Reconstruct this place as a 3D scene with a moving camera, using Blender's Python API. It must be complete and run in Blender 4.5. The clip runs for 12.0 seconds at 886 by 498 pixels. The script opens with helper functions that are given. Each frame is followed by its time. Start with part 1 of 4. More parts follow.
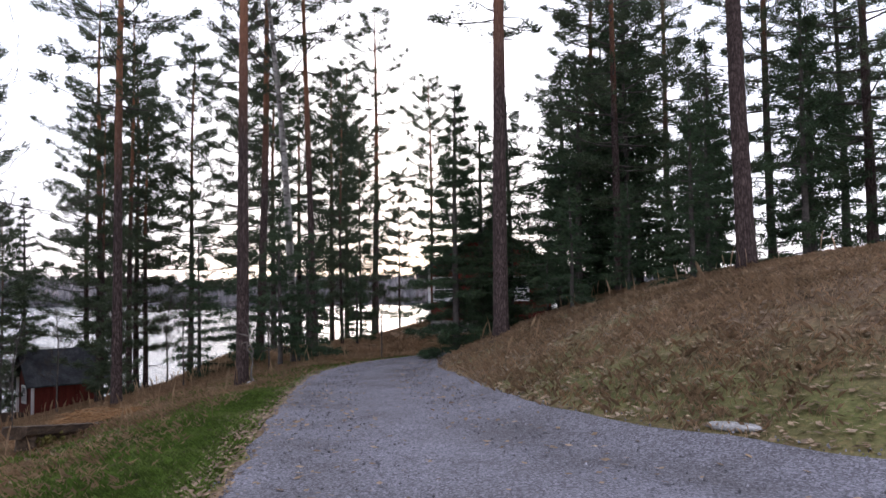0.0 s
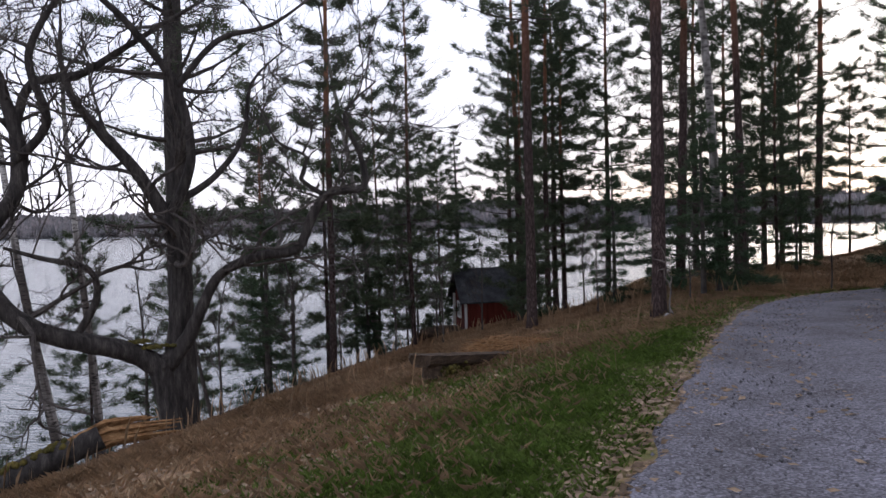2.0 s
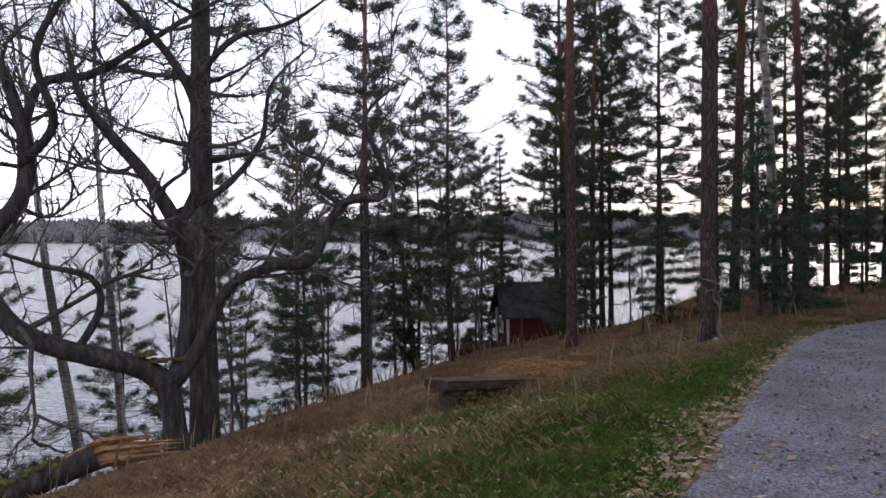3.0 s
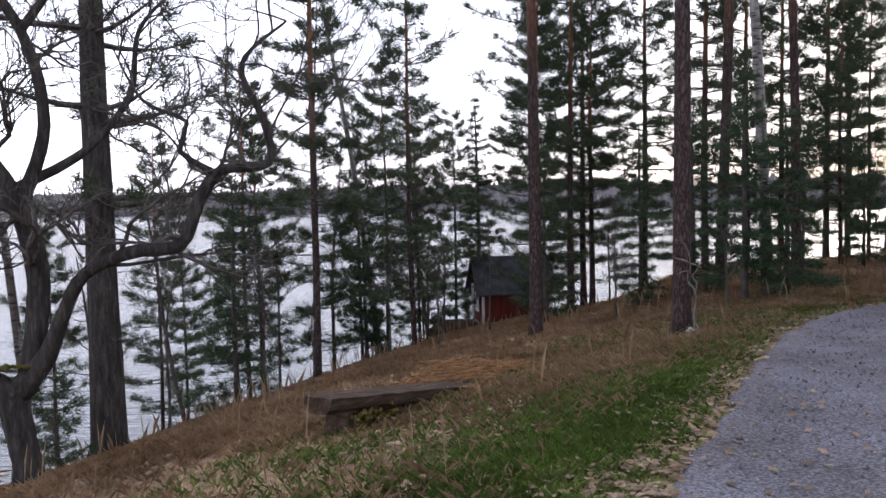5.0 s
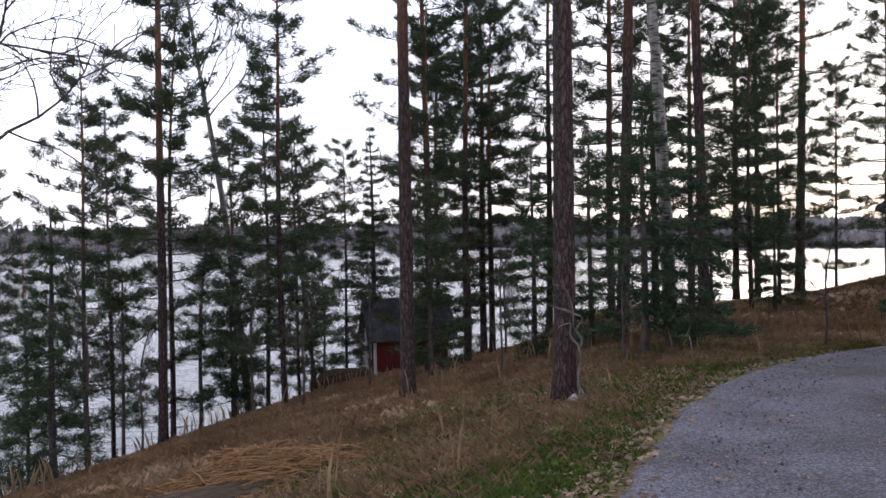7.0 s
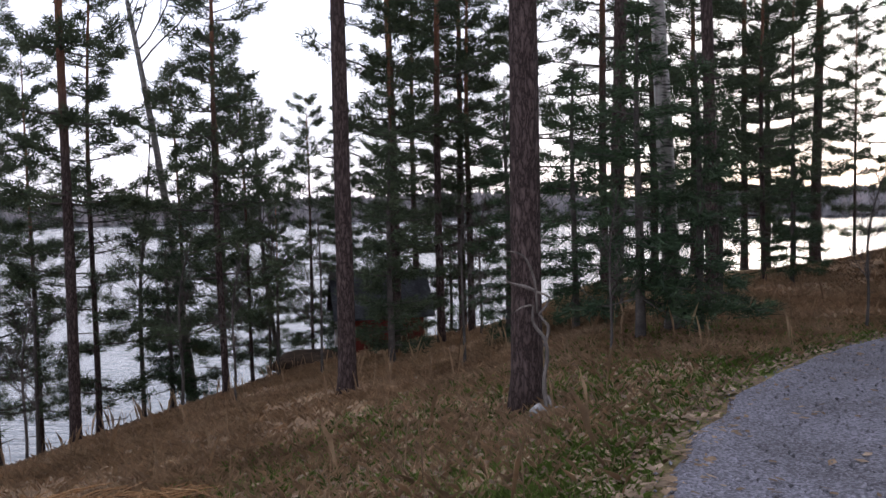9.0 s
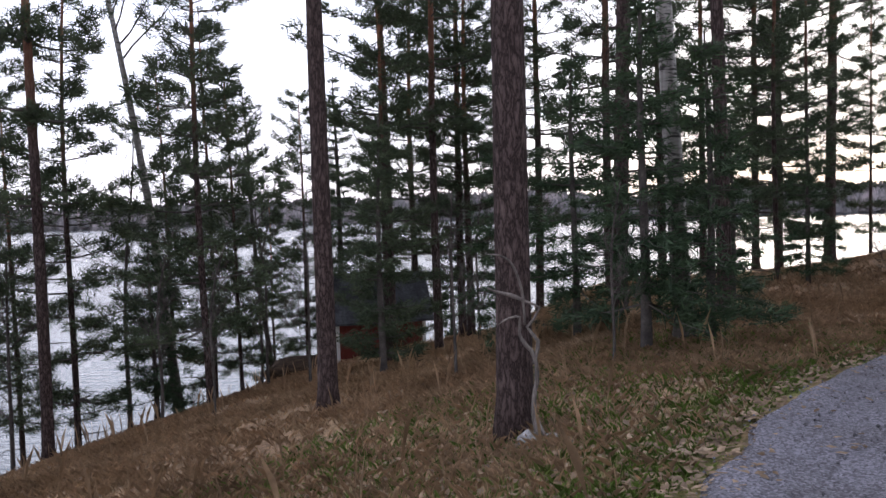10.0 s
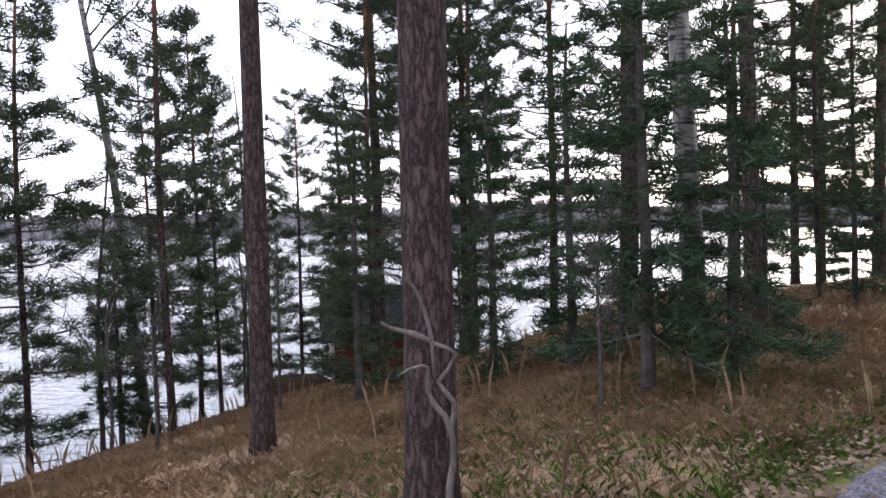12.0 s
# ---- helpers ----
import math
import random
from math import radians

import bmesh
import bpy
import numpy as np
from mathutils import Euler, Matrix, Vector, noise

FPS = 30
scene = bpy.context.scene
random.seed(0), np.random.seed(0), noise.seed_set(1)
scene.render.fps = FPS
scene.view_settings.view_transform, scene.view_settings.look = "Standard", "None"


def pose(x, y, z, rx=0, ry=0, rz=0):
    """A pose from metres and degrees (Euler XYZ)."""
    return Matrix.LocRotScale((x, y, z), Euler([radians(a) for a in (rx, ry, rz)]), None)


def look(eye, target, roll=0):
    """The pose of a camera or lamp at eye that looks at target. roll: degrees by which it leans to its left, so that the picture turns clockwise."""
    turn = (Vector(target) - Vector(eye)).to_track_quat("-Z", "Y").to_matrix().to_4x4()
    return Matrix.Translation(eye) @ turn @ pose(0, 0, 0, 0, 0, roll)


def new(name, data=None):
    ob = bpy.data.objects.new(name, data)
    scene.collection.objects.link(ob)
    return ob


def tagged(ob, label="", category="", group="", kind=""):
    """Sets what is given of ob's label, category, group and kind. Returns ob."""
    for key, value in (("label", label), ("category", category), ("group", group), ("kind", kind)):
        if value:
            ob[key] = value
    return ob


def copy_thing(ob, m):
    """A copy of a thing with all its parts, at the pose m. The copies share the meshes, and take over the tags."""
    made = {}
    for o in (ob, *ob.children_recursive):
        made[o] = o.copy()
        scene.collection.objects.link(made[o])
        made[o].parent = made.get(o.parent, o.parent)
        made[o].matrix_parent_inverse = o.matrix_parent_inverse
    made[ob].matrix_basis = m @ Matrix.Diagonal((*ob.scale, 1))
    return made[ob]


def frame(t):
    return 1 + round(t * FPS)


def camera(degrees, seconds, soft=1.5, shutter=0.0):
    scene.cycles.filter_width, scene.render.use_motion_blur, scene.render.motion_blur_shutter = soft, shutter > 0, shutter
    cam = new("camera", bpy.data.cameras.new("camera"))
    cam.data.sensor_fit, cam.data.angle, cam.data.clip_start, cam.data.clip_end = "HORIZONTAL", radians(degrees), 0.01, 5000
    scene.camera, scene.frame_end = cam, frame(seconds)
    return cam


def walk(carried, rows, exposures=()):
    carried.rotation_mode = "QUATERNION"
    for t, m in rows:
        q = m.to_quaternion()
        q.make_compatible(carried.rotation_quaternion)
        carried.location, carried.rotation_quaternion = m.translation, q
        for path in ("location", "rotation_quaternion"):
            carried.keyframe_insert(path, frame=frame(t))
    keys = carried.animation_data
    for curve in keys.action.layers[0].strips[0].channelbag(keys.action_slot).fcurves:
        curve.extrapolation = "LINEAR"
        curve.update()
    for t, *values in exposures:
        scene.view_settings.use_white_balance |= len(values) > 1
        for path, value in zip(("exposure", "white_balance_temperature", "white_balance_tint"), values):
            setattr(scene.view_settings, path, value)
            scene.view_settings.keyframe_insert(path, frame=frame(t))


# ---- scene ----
cam = camera(59.7, 12.0, soft=1.5)
PATH = [
    (0, (-0.256, -2.647, 1.646), (0.444, -0.776, 1.746), -0.7),
    (0.5, (-0.101, -2.148, 1.675), (0.183, -0.169, 1.72), -1.1),
    (1, (-0.029, -1.39, 1.649), (-0.045, 0.61, 1.65), -1.4),
    (1.5, (0.062, -0.715, 1.634), (-0.145, 1.274, 1.596), -1.3),
    (2, (0.143, -0.151, 1.641), (-0.208, 1.816, 1.555), -1.6),
    (2.5, (0.257, 0.338, 1.631), (-0.186, 2.287, 1.539), -1.7),
    (3, (0.416, 0.925, 1.648), (-0.068, 2.865, 1.593), -0.6),
    (5, (1.105, 3.621, 1.67), (0.618, 5.556, 1.538), -1.2),
    (5.5, (1.264, 4.429, 1.643), (0.83, 6.38, 1.578), -0.6),
    (6, (1.403, 5.293, 1.608), (1.03, 7.257, 1.549), -0.8),
    (6.5, (1.609, 5.957, 1.598), (1.282, 7.929, 1.542), -0.8),
    (7, (1.809, 6.66, 1.576), (1.512, 8.637, 1.54), -0.8),
    (9, (2.226, 9.845, 1.31), (1.927, 11.82, 1.203), -1.2),
    (9.5, (2.269, 10.373, 1.288), (1.961, 12.344, 1.151), -1.6),
    (10, (2.369, 10.909, 1.269), (2.051, 12.881, 1.164), -1.7),
    (10.5, (2.473, 11.508, 1.241), (2.158, 13.482, 1.173), -1.5),
    (11, (2.64, 12.196, 1.203), (2.526, 14.191, 1.12), -0.9),
    (11.5, (2.843, 12.691, 1.189), (2.652, 14.677, 1.04), -1.6),
    (12, (2.959, 13.163, 1.173), (2.552, 15.12, 1.095), -1.5),
]
walk(cam, [(t, look(eye, target, roll)) for t, eye, target, roll in PATH], exposures=[(0.0, 0.05), (1.0, -0.3), (2.0, -0.5), (3.0, -0.35), (5.0, 0.05), (6.0, -0.05), (7.0, -0.1), (9.3, -0.05), (10.2, 0.15), (12.0, 0.55)])

# ---- light: dusk sky, sun just above the far woods, ahead ----
SUN_AZ, SUN_EL = 16.0, 9.0
world = bpy.data.worlds.new("world")
scene.world = world
world.use_nodes = True
wn = world.node_tree
sky = wn.nodes.new("ShaderNodeTexSky")
sky.sky_type = "NISHITA"
sky.sun_disc = False
sky.sun_elevation = radians(SUN_EL)
sky.sun_rotation = radians(SUN_AZ)
sky.air_density, sky.dust_density, sky.ozone_density = 1.0, 1.0, 3.0
wbg = wn.nodes["Background"]
veil = wn.nodes.new("ShaderNodeMix")
veil.data_type = "RGBA"
way = wn.nodes.new("ShaderNodeTexCoord")
height = wn.nodes.new("ShaderNodeSeparateXYZ")
wn.links.new(way.outputs["Generated"], height.inputs[0])
thin = wn.nodes.new("ShaderNodeMapRange")  # the cloud thins out towards the zenith
thin.inputs["From Min"].default_value, thin.inputs["From Max"].default_value = 0.08, 0.5
thin.inputs["To Min"].default_value, thin.inputs["To Max"].default_value = 0.93, 0.7
wn.links.new(height.outputs[2], thin.inputs["Value"])
wn.links.new(thin.outputs[0], veil.inputs[0])
veil.inputs[7].default_value = (3.2, 3.13, 3.6, 1)  # thin even cloud over the whole sky
wn.links.new(sky.outputs[0], veil.inputs[6])
wn.links.new(veil.outputs[2], wbg.inputs[0])
wbg.inputs[1].default_value = 0.6
sun_data = bpy.data.lights.new("sun", "SUN")
sun_data.energy, sun_data.angle, sun_data.color = 0.5, radians(12), (1.0, 0.86, 0.72)
sun = new("sun", sun_data)
az, el = radians(SUN_AZ), radians(SUN_EL + 4)
sun.matrix_world = look((0, 0, 40), (-math.sin(az) * math.cos(el) * 10, -math.cos(az) * math.cos(el) * 10, 40 - math.sin(el) * 10))

rng = random.Random(7)
nrg = np.random.default_rng(7)


# ---- materials ----
def material(name, rough=0.8, spec=0.3):
    m = bpy.data.materials.new(name)
    m.use_nodes = True
    b = m.node_tree.nodes["Principled BSDF"]
    b.inputs["Roughness"].default_value = rough
    b.inputs["Specular IOR Level"].default_value = spec
    return m, m.node_tree.nodes, m.node_tree.links, b


def noise_node(n, l, scale, detail=4.0, vec=None, rough=0.6):
    t = n.new("ShaderNodeTexNoise")
    t.inputs["Scale"].default_value = scale
    t.inputs["Detail"].default_value = detail
    t.inputs["Roughness"].default_value = rough
    if vec is not None:
        l.new(vec, t.inputs["Vector"])
    return t


def ramp(n, l, src, stops):
    r = n.new("ShaderNodeValToRGB")
    while len(r.color_ramp.elements) < len(stops):
        r.color_ramp.elements.new(0.5)
    for e, (p, c) in zip(r.color_ramp.elements, stops):
        e.position, e.color = p, (*c, 1)
    l.new(src, r.inputs[0])
    return r


def mix(n, l, fac, a, b, mode="MIX"):
    m = n.new("ShaderNodeMix")
    m.data_type, m.blend_type = "RGBA", mode
    if isinstance(fac, float):
        m.inputs[0].default_value = fac
    else:
        l.new(fac, m.inputs[0])
    l.new(a, m.inputs[6])
    l.new(b, m.inputs[7])
    return m.outputs[2]


def bump(n, l, b, src, strength=0.5, dist=0.02):
    k = n.new("ShaderNodeBump")
    k.inputs["Strength"].default_value = strength
    k.inputs["Distance"].default_value = dist
    l.new(src, k.inputs["Height"])
    l.new(k.outputs[0], b.inputs["Normal"])


def stretched(n, l, sx, sy, sz, kind="Object"):
    c = n.new("ShaderNodeTexCoord")
    m = n.new("ShaderNodeMapping")
    m.inputs["Scale"].default_value = (sx, sy, sz)
    l.new(c.outputs[kind], m.inputs["Vector"])
    return m.outputs[0]


def mottled(name, dark, mid, light, scale, rough=0.85, fine=6.0, depth=0.02, stretch=(1, 1, 1), spec=0.25, per_island=0.0):
    """A natural surface: three tones in large patches, broken by fine grain."""
    m, n, l, b = material(name, rough, spec)
    v = stretched(n, l, *stretch)
    a = noise_node(n, l, scale, 5, v)
    f = noise_node(n, l, scale * fine, 6, v, 0.7)
    ca = ramp(n, l, a.outputs[0], [(0.3, dark), (0.5, mid), (0.7, light)])
    cf = ramp(n, l, f.outputs[0], [(0.3, (0.45, 0.45, 0.45)), (0.7, (1.35, 1.35, 1.35))])
    out = mix(n, l, 0.8, ca.outputs[0], cf.outputs[0], "MULTIPLY")
    if per_island:
        g = n.new("ShaderNodeNewGeometry")
        cr = ramp(n, l, g.outputs["Random Per Island"], [(0.0, (1 - per_island,) * 3), (1.0, (1 + per_island,) * 3)])
        out = mix(n, l, 1.0, out, cr.outputs[0], "MULTIPLY")
    l.new(out, b.inputs["Base Color"])
    bump(n, l, b, f.outputs[0], 0.7, depth)
    return m


def let_light_through(m, share):
    """Thin blades pass part of the light on to their other side."""
    n, l = m.node_tree.nodes, m.node_tree.links
    b, out = n["Principled BSDF"], n["Material Output"]
    t = n.new("ShaderNodeBsdfTranslucent")
    l.new(b.inputs["Base Color"].links[0].from_socket, t.inputs["Color"])
    k = n.new("ShaderNodeMixShader")
    k.inputs[0].default_value = share
    l.new(b.outputs[0], k.inputs[1])
    l.new(t.outputs[0], k.inputs[2])
    l.new(k.outputs[0], out.inputs["Surface"])


def pine_bark_material():
    """Grey furrowed plates below, thin orange flakes higher up, as Scots pine has."""
    m, n, l, b = material("pine_bark", 0.9, 0.15)
    v = stretched(n, l, 9, 9, 2.6)
    vor = n.new("ShaderNodeTexVoronoi")
    vor.feature = "DISTANCE_TO_EDGE"
    vor.inputs["Scale"].default_value = 3.9
    w = noise_node(n, l, 2.5, 4, v)
    l.new(mix(n, l, 0.55, v, w.outputs["Color"]), vor.inputs["Vector"])
    low = ramp(n, l, vor.outputs["Distance"], [(0.0, (0.018, 0.012, 0.011)), (0.14, (0.062, 0.043, 0.04)), (0.5, (0.125, 0.09, 0.084))])
    f = noise_node(n, l, 3.0, 6, v)
    high = ramp(n, l, f.outputs[0], [(0.3, (0.13, 0.055, 0.032)), (0.6, (0.30, 0.135, 0.075)), (0.8, (0.38, 0.21, 0.13))])
    c = n.new("ShaderNodeTexCoord")
    s = n.new("ShaderNodeSeparateXYZ")
    l.new(c.outputs["Object"], s.inputs[0])
    add = n.new("ShaderNodeMath")
    add.operation = "MULTIPLY_ADD"
    big = noise_node(n, l, 0.8, 3)
    l.new(big.outputs[0], add.inputs[0])
    add.inputs[1].default_value = 3.0
    l.new(s.outputs[2], add.inputs[2])
    band = n.new("ShaderNodeMapRange")
    band.inputs["From Min"].default_value, band.inputs["From Max"].default_value = 7.5, 12.5
    l.new(add.outputs[0], band.inputs["Value"])
    l.new(mix(n, l, band.outputs[0], low.outputs[0], high.outputs[0]), b.inputs["Base Color"])
    bump(n, l, b, vor.outputs["Distance"], 0.9, 0.03)
    return m


def birch_bark_material():
    m, n, l, b = material("birch_bark", 0.7, 0.3)
    v = stretched(n, l, 3, 3, 14)
    a = noise_node(n, l, 1.6, 5, v)
    marks = ramp(n, l, a.outputs[0], [(0.40, (0.05, 0.045, 0.04)), (0.47, (0.42, 0.40, 0.38)), (0.7, (0.6, 0.58, 0.55))])
    p = noise_node(n, l, 1.3, 4)
    grey = ramp(n, l, p.outputs[0], [(0.45, (0.16, 0.14, 0.13)), (0.62, (1, 1, 1))])
    l.new(mix(n, l, 1.0, marks.outputs[0], grey.outputs[0], "MULTIPLY"), b.inputs["Base Color"])
    bump(n, l, b, a.outputs[0], 0.4, 0.01)
    return m


def ground_material():
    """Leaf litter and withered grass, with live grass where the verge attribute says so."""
    m, n, l, b = material("litter", 0.95, 0.1)
    v = stretched(n, l, 1, 1, 1)
    a = noise_node(n, l, 0.55, 5, v)
    f = noise_node(n, l, 9, 6, v, 0.75)
    vor = n.new("ShaderNodeTexVoronoi")
    vor.inputs["Scale"].default_value = 30
    l.new(v, vor.inputs["Vector"])
    base = ramp(n, l, a.outputs[0], [(0.3, (0.16, 0.115, 0.072)), (0.5, (0.28, 0.192, 0.126)), (0.7, (0.38, 0.268, 0.176))])
    leaf = ramp(n, l, vor.outputs["Color"], [(0.2, (0.5, 0.48, 0.45)), (0.6, (1.0, 0.95, 0.9)), (0.95, (1.7, 1.5, 1.3))])
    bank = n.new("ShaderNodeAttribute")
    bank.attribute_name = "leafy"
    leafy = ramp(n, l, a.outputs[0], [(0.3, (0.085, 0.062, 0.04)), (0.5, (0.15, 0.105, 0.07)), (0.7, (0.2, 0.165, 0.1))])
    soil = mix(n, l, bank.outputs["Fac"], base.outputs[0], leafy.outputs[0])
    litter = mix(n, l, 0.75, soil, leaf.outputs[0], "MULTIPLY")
    green = ramp(n, l, f.outputs[0], [(0.3, (0.06, 0.075, 0.022)), (0.55, (0.11, 0.15, 0.036)), (0.75, (0.2, 0.17, 0.085))])
    at = n.new("ShaderNodeAttribute")
    at.attribute_name = "verge"
    edge = n.new("ShaderNodeMath")
    edge.operation = "MULTIPLY_ADD"
    l.new(a.outputs[0], edge.inputs[0])
    edge.inputs[1].default_value = 1.3
    sub = n.new("ShaderNodeMath")
    sub.operation = "SUBTRACT"
    l.new(at.outputs["Fac"], sub.inputs[0])
    sub.inputs[1].default_value = 0.66
    l.new(sub.outputs[0], edge.inputs[2])
    edge.use_clamp = True
    l.new(mix(n, l, edge.outputs[0], litter, green.outputs[0]), b.inputs["Base Color"])
    bump(n, l, b, f.outputs[0], 0.9, 0.05)
    return m


def gravel_material():
    m, n, l, b = material("gravel", 0.9, 0.2)
    v = stretched(n, l, 1, 1, 1)
    vor = n.new("ShaderNodeTexVoronoi")
    vor.inputs["Scale"].default_value = 58
    l.new(v, vor.inputs["Vector"])
    big = noise_node(n, l, 0.7, 4, v)
    f = noise_node(n, l, 60, 5, v)
    stones = ramp(n, l, vor.outputs["Color"], [(0.1, (0.075, 0.072, 0.08)), (0.5, (0.138, 0.134, 0.152)), (0.95, (0.26, 0.255, 0.29))])
    wear = ramp(n, l, big.outputs[0], [(0.32, (0.68, 0.66, 0.64)), (0.62, (1.1, 1.1, 1.13))])
    c = mix(n, l, 1.0, stones.outputs[0], wear.outputs[0], "MULTIPLY")
    l.new(c, b.inputs["Base Color"])
    bump(n, l, b, vor.outputs["Distance"], 1.0, 0.015)
    return m


def water_material():
    m, n, l, b = material("lake_water", 0.08, 0.5)
    b.inputs["Base Color"].default_value = (0.03, 0.045, 0.06, 1)
    b.inputs["IOR"].default_value = 1.33
    v = stretched(n, l, 0.5, 1.6, 1)
    a = noise_node(n, l, 1.1, 4, v)
    bump(n, l, b, a.outputs[0], 0.5, 0.2)
    return m


def plank_material(name, dark, light):
    """Painted or bare boards: vertical grain, each board a little different."""
    m, n, l, b = material(name, 0.8, 0.2)
    v = stretched(n, l, 14, 14, 1.2)
    a = noise_node(n, l, 2.0, 5, v)
    c = ramp(n, l, a.outputs[0], [(0.3, dark), (0.7, light)])
    o = n.new("ShaderNodeObjectInfo")
    r = ramp(n, l, o.outputs["Random"], [(0.0, (0.8, 0.8, 0.8)), (1.0, (1.15, 1.15, 1.15))])
    l.new(mix(n, l, 1.0, c.outputs[0], r.outputs[0], "MULTIPLY"), b.inputs["Base Color"])
    bump(n, l, b, a.outputs[0], 0.4, 0.004)
    return m


PINE_BARK = pine_bark_material()
BIRCH_BARK = birch_bark_material()
OAK_BARK = mottled("oak_bark", (0.018, 0.016, 0.015), (0.048, 0.042, 0.039), (0.1, 0.088, 0.08), 2.2, 0.95, 5, 0.05, (5, 5, 1))
DARK_BARK = mottled("twig_bark", (0.035, 0.03, 0.028), (0.07, 0.06, 0.055), (0.11, 0.095, 0.085), 5, 0.9)
DEAD_WOOD = mottled("dead_wood", (0.05, 0.043, 0.038), (0.13, 0.11, 0.1), (0.23, 0.2, 0.18), 4, 0.85, 5, 0.02, (3, 3, 0.7))
SPLIT_WOOD = mottled("split_wood", (0.12, 0.06, 0.025), (0.30, 0.16, 0.07), (0.42, 0.26, 0.13), 3, 0.85, 6, 0.03, (1, 5, 5))
ROTTEN = mottled("rotten_wood", (0.022, 0.016, 0.013), (0.075, 0.05, 0.034), (0.145, 0.1, 0.068), 3, 0.95, 6, 0.03, (1, 6, 6))
MOSS = mottled("moss", (0.035, 0.034, 0.009), (0.085, 0.072, 0.018), (0.15, 0.115, 0.03), 6, 1.0, 6, 0.04)
NEEDLES = mottled("pine_needles", (0.028, 0.043, 0.022), (0.055, 0.076, 0.04), (0.088, 0.108, 0.056), 0.9, 0.65, 8, 0.0, per_island=0.35)
SPRUCE = mottled("spruce_needles", (0.02, 0.04, 0.02), (0.042, 0.07, 0.034), (0.065, 0.098, 0.045), 0.9, 0.65, 8, 0.0, per_island=0.35)
DRY_GRASS = mottled("withered_grass", (0.3, 0.2, 0.12), (0.5, 0.35, 0.22), (0.62, 0.46, 0.31), 0.5, 0.85, 8, 0.0, per_island=0.2)
GREEN_GRASS = mottled("green_grass", (0.09, 0.14, 0.03), (0.16, 0.25, 0.05), (0.26, 0.32, 0.1), 0.7, 0.7, 8, 0.0, per_island=0.35)
LEAVES = mottled("fallen_leaves", (0.12, 0.08, 0.05), (0.22, 0.155, 0.1), (0.34, 0.26, 0.185), 3, 0.9, 6, 0.0, per_island=0.45)
STONE = mottled("granite", (0.16, 0.155, 0.15), (0.28, 0.27, 0.265), (0.42, 0.41, 0.40), 5, 0.85, 8, 0.02, per_island=0.3)
for blade_mat, share in ((DRY_GRASS, 0.45), (GREEN_GRASS, 0.45), (LEAVES, 0.2), (NEEDLES, 0.2), (SPRUCE, 0.2)):
    let_light_through(blade_mat, share)
PEBBLE = mottled("pebble", (0.07, 0.068, 0.072), (0.14, 0.136, 0.15), (0.24, 0.235, 0.26), 5, 0.85, 8, 0.01, per_island=0.5)
GRAVEL, LITTER, WATER = gravel_material(), ground_material(), water_material()
RED_PAINT = plank_material("red_paint", (0.09, 0.017, 0.013), (0.16, 0.033, 0.024))
WHITE_PAINT = plank_material("white_paint", (0.6, 0.6, 0.6), (0.8, 0.8, 0.79))
FELT = mottled("roof_felt", (0.03, 0.032, 0.036), (0.05, 0.053, 0.06), (0.085, 0.088, 0.095), 2, 0.9, 8, 0.01)
# bare woods' grey-brown, lightened so the colour itself carries the distance haze
HAZY_WOOD = mottled("hazy_far_woods", (0.09, 0.09, 0.095), (0.17, 0.16, 0.165), (0.26, 0.22, 0.22), 0.05, 1.0, 8, 0.0)
GLASS, gn, gl, gb = material("window_glass", 0.03, 0.5)
gb.inputs["Base Color"].default_value = (0.02, 0.025, 0.03, 1)
CURTAIN = mottled("curtain", (0.5, 0.5, 0.5), (0.65, 0.65, 0.64), (0.75, 0.75, 0.74), 6, 0.9, 4, 0.0)


# ---- helpers of this scene ----
def mesh_of(name, verts, faces, mat, smooth=False):
    me = bpy.data.meshes.new(name)
    me.from_pydata([tuple(v) for v in verts], [], [tuple(f) for f in faces])
    me.materials.append(mat)
    if smooth:
        me.polygons.foreach_set("use_smooth", [True] * len(me.polygons))
    me.update()
    return me


def part(name, bm, mat, parent, label=""):
    """Links a bmesh, or a ready mesh, as one mesh object under a thing."""
    if isinstance(bm, bmesh.types.BMesh):
        me = bpy.data.meshes.new(name)
        bm.to_mesh(me)
        bm.free()
        me.materials.append(mat)
    else:
        me = bm
    ob = new(name, me)
    ob.parent = parent
    if label:
        ob["label"] = label
    if name in ("bough", "crown", "twig_spray", "moss_cushion", "torn_end"):
        ob["kind"] = "stuff"
    return ob


def thing(name, m, label, category, group=""):
    ob = new(name)
    ob.empty_display_size = 0.2
    ob.matrix_world = m
    return tagged(ob, label, category, group)


def box(bm, lo, hi, bevel=0.0):
    m = Matrix.Translation([(a + b) / 2 for a, b in zip(lo, hi)]) @ Matrix.Diagonal([b - a for a, b in zip(lo, hi)] + [1])
    made = bmesh.ops.create_cube(bm, size=1, matrix=m)
    if bevel:
        edges = {e for v in made["verts"] for e in v.link_edges}
        bmesh.ops.bevel(bm, geom=list(edges), offset=bevel, segments=1, affect="EDGES")


def one_box(lo, hi, bevel=0.0):
    bm = bmesh.new()
    box(bm, lo, hi, bevel)
    return bm


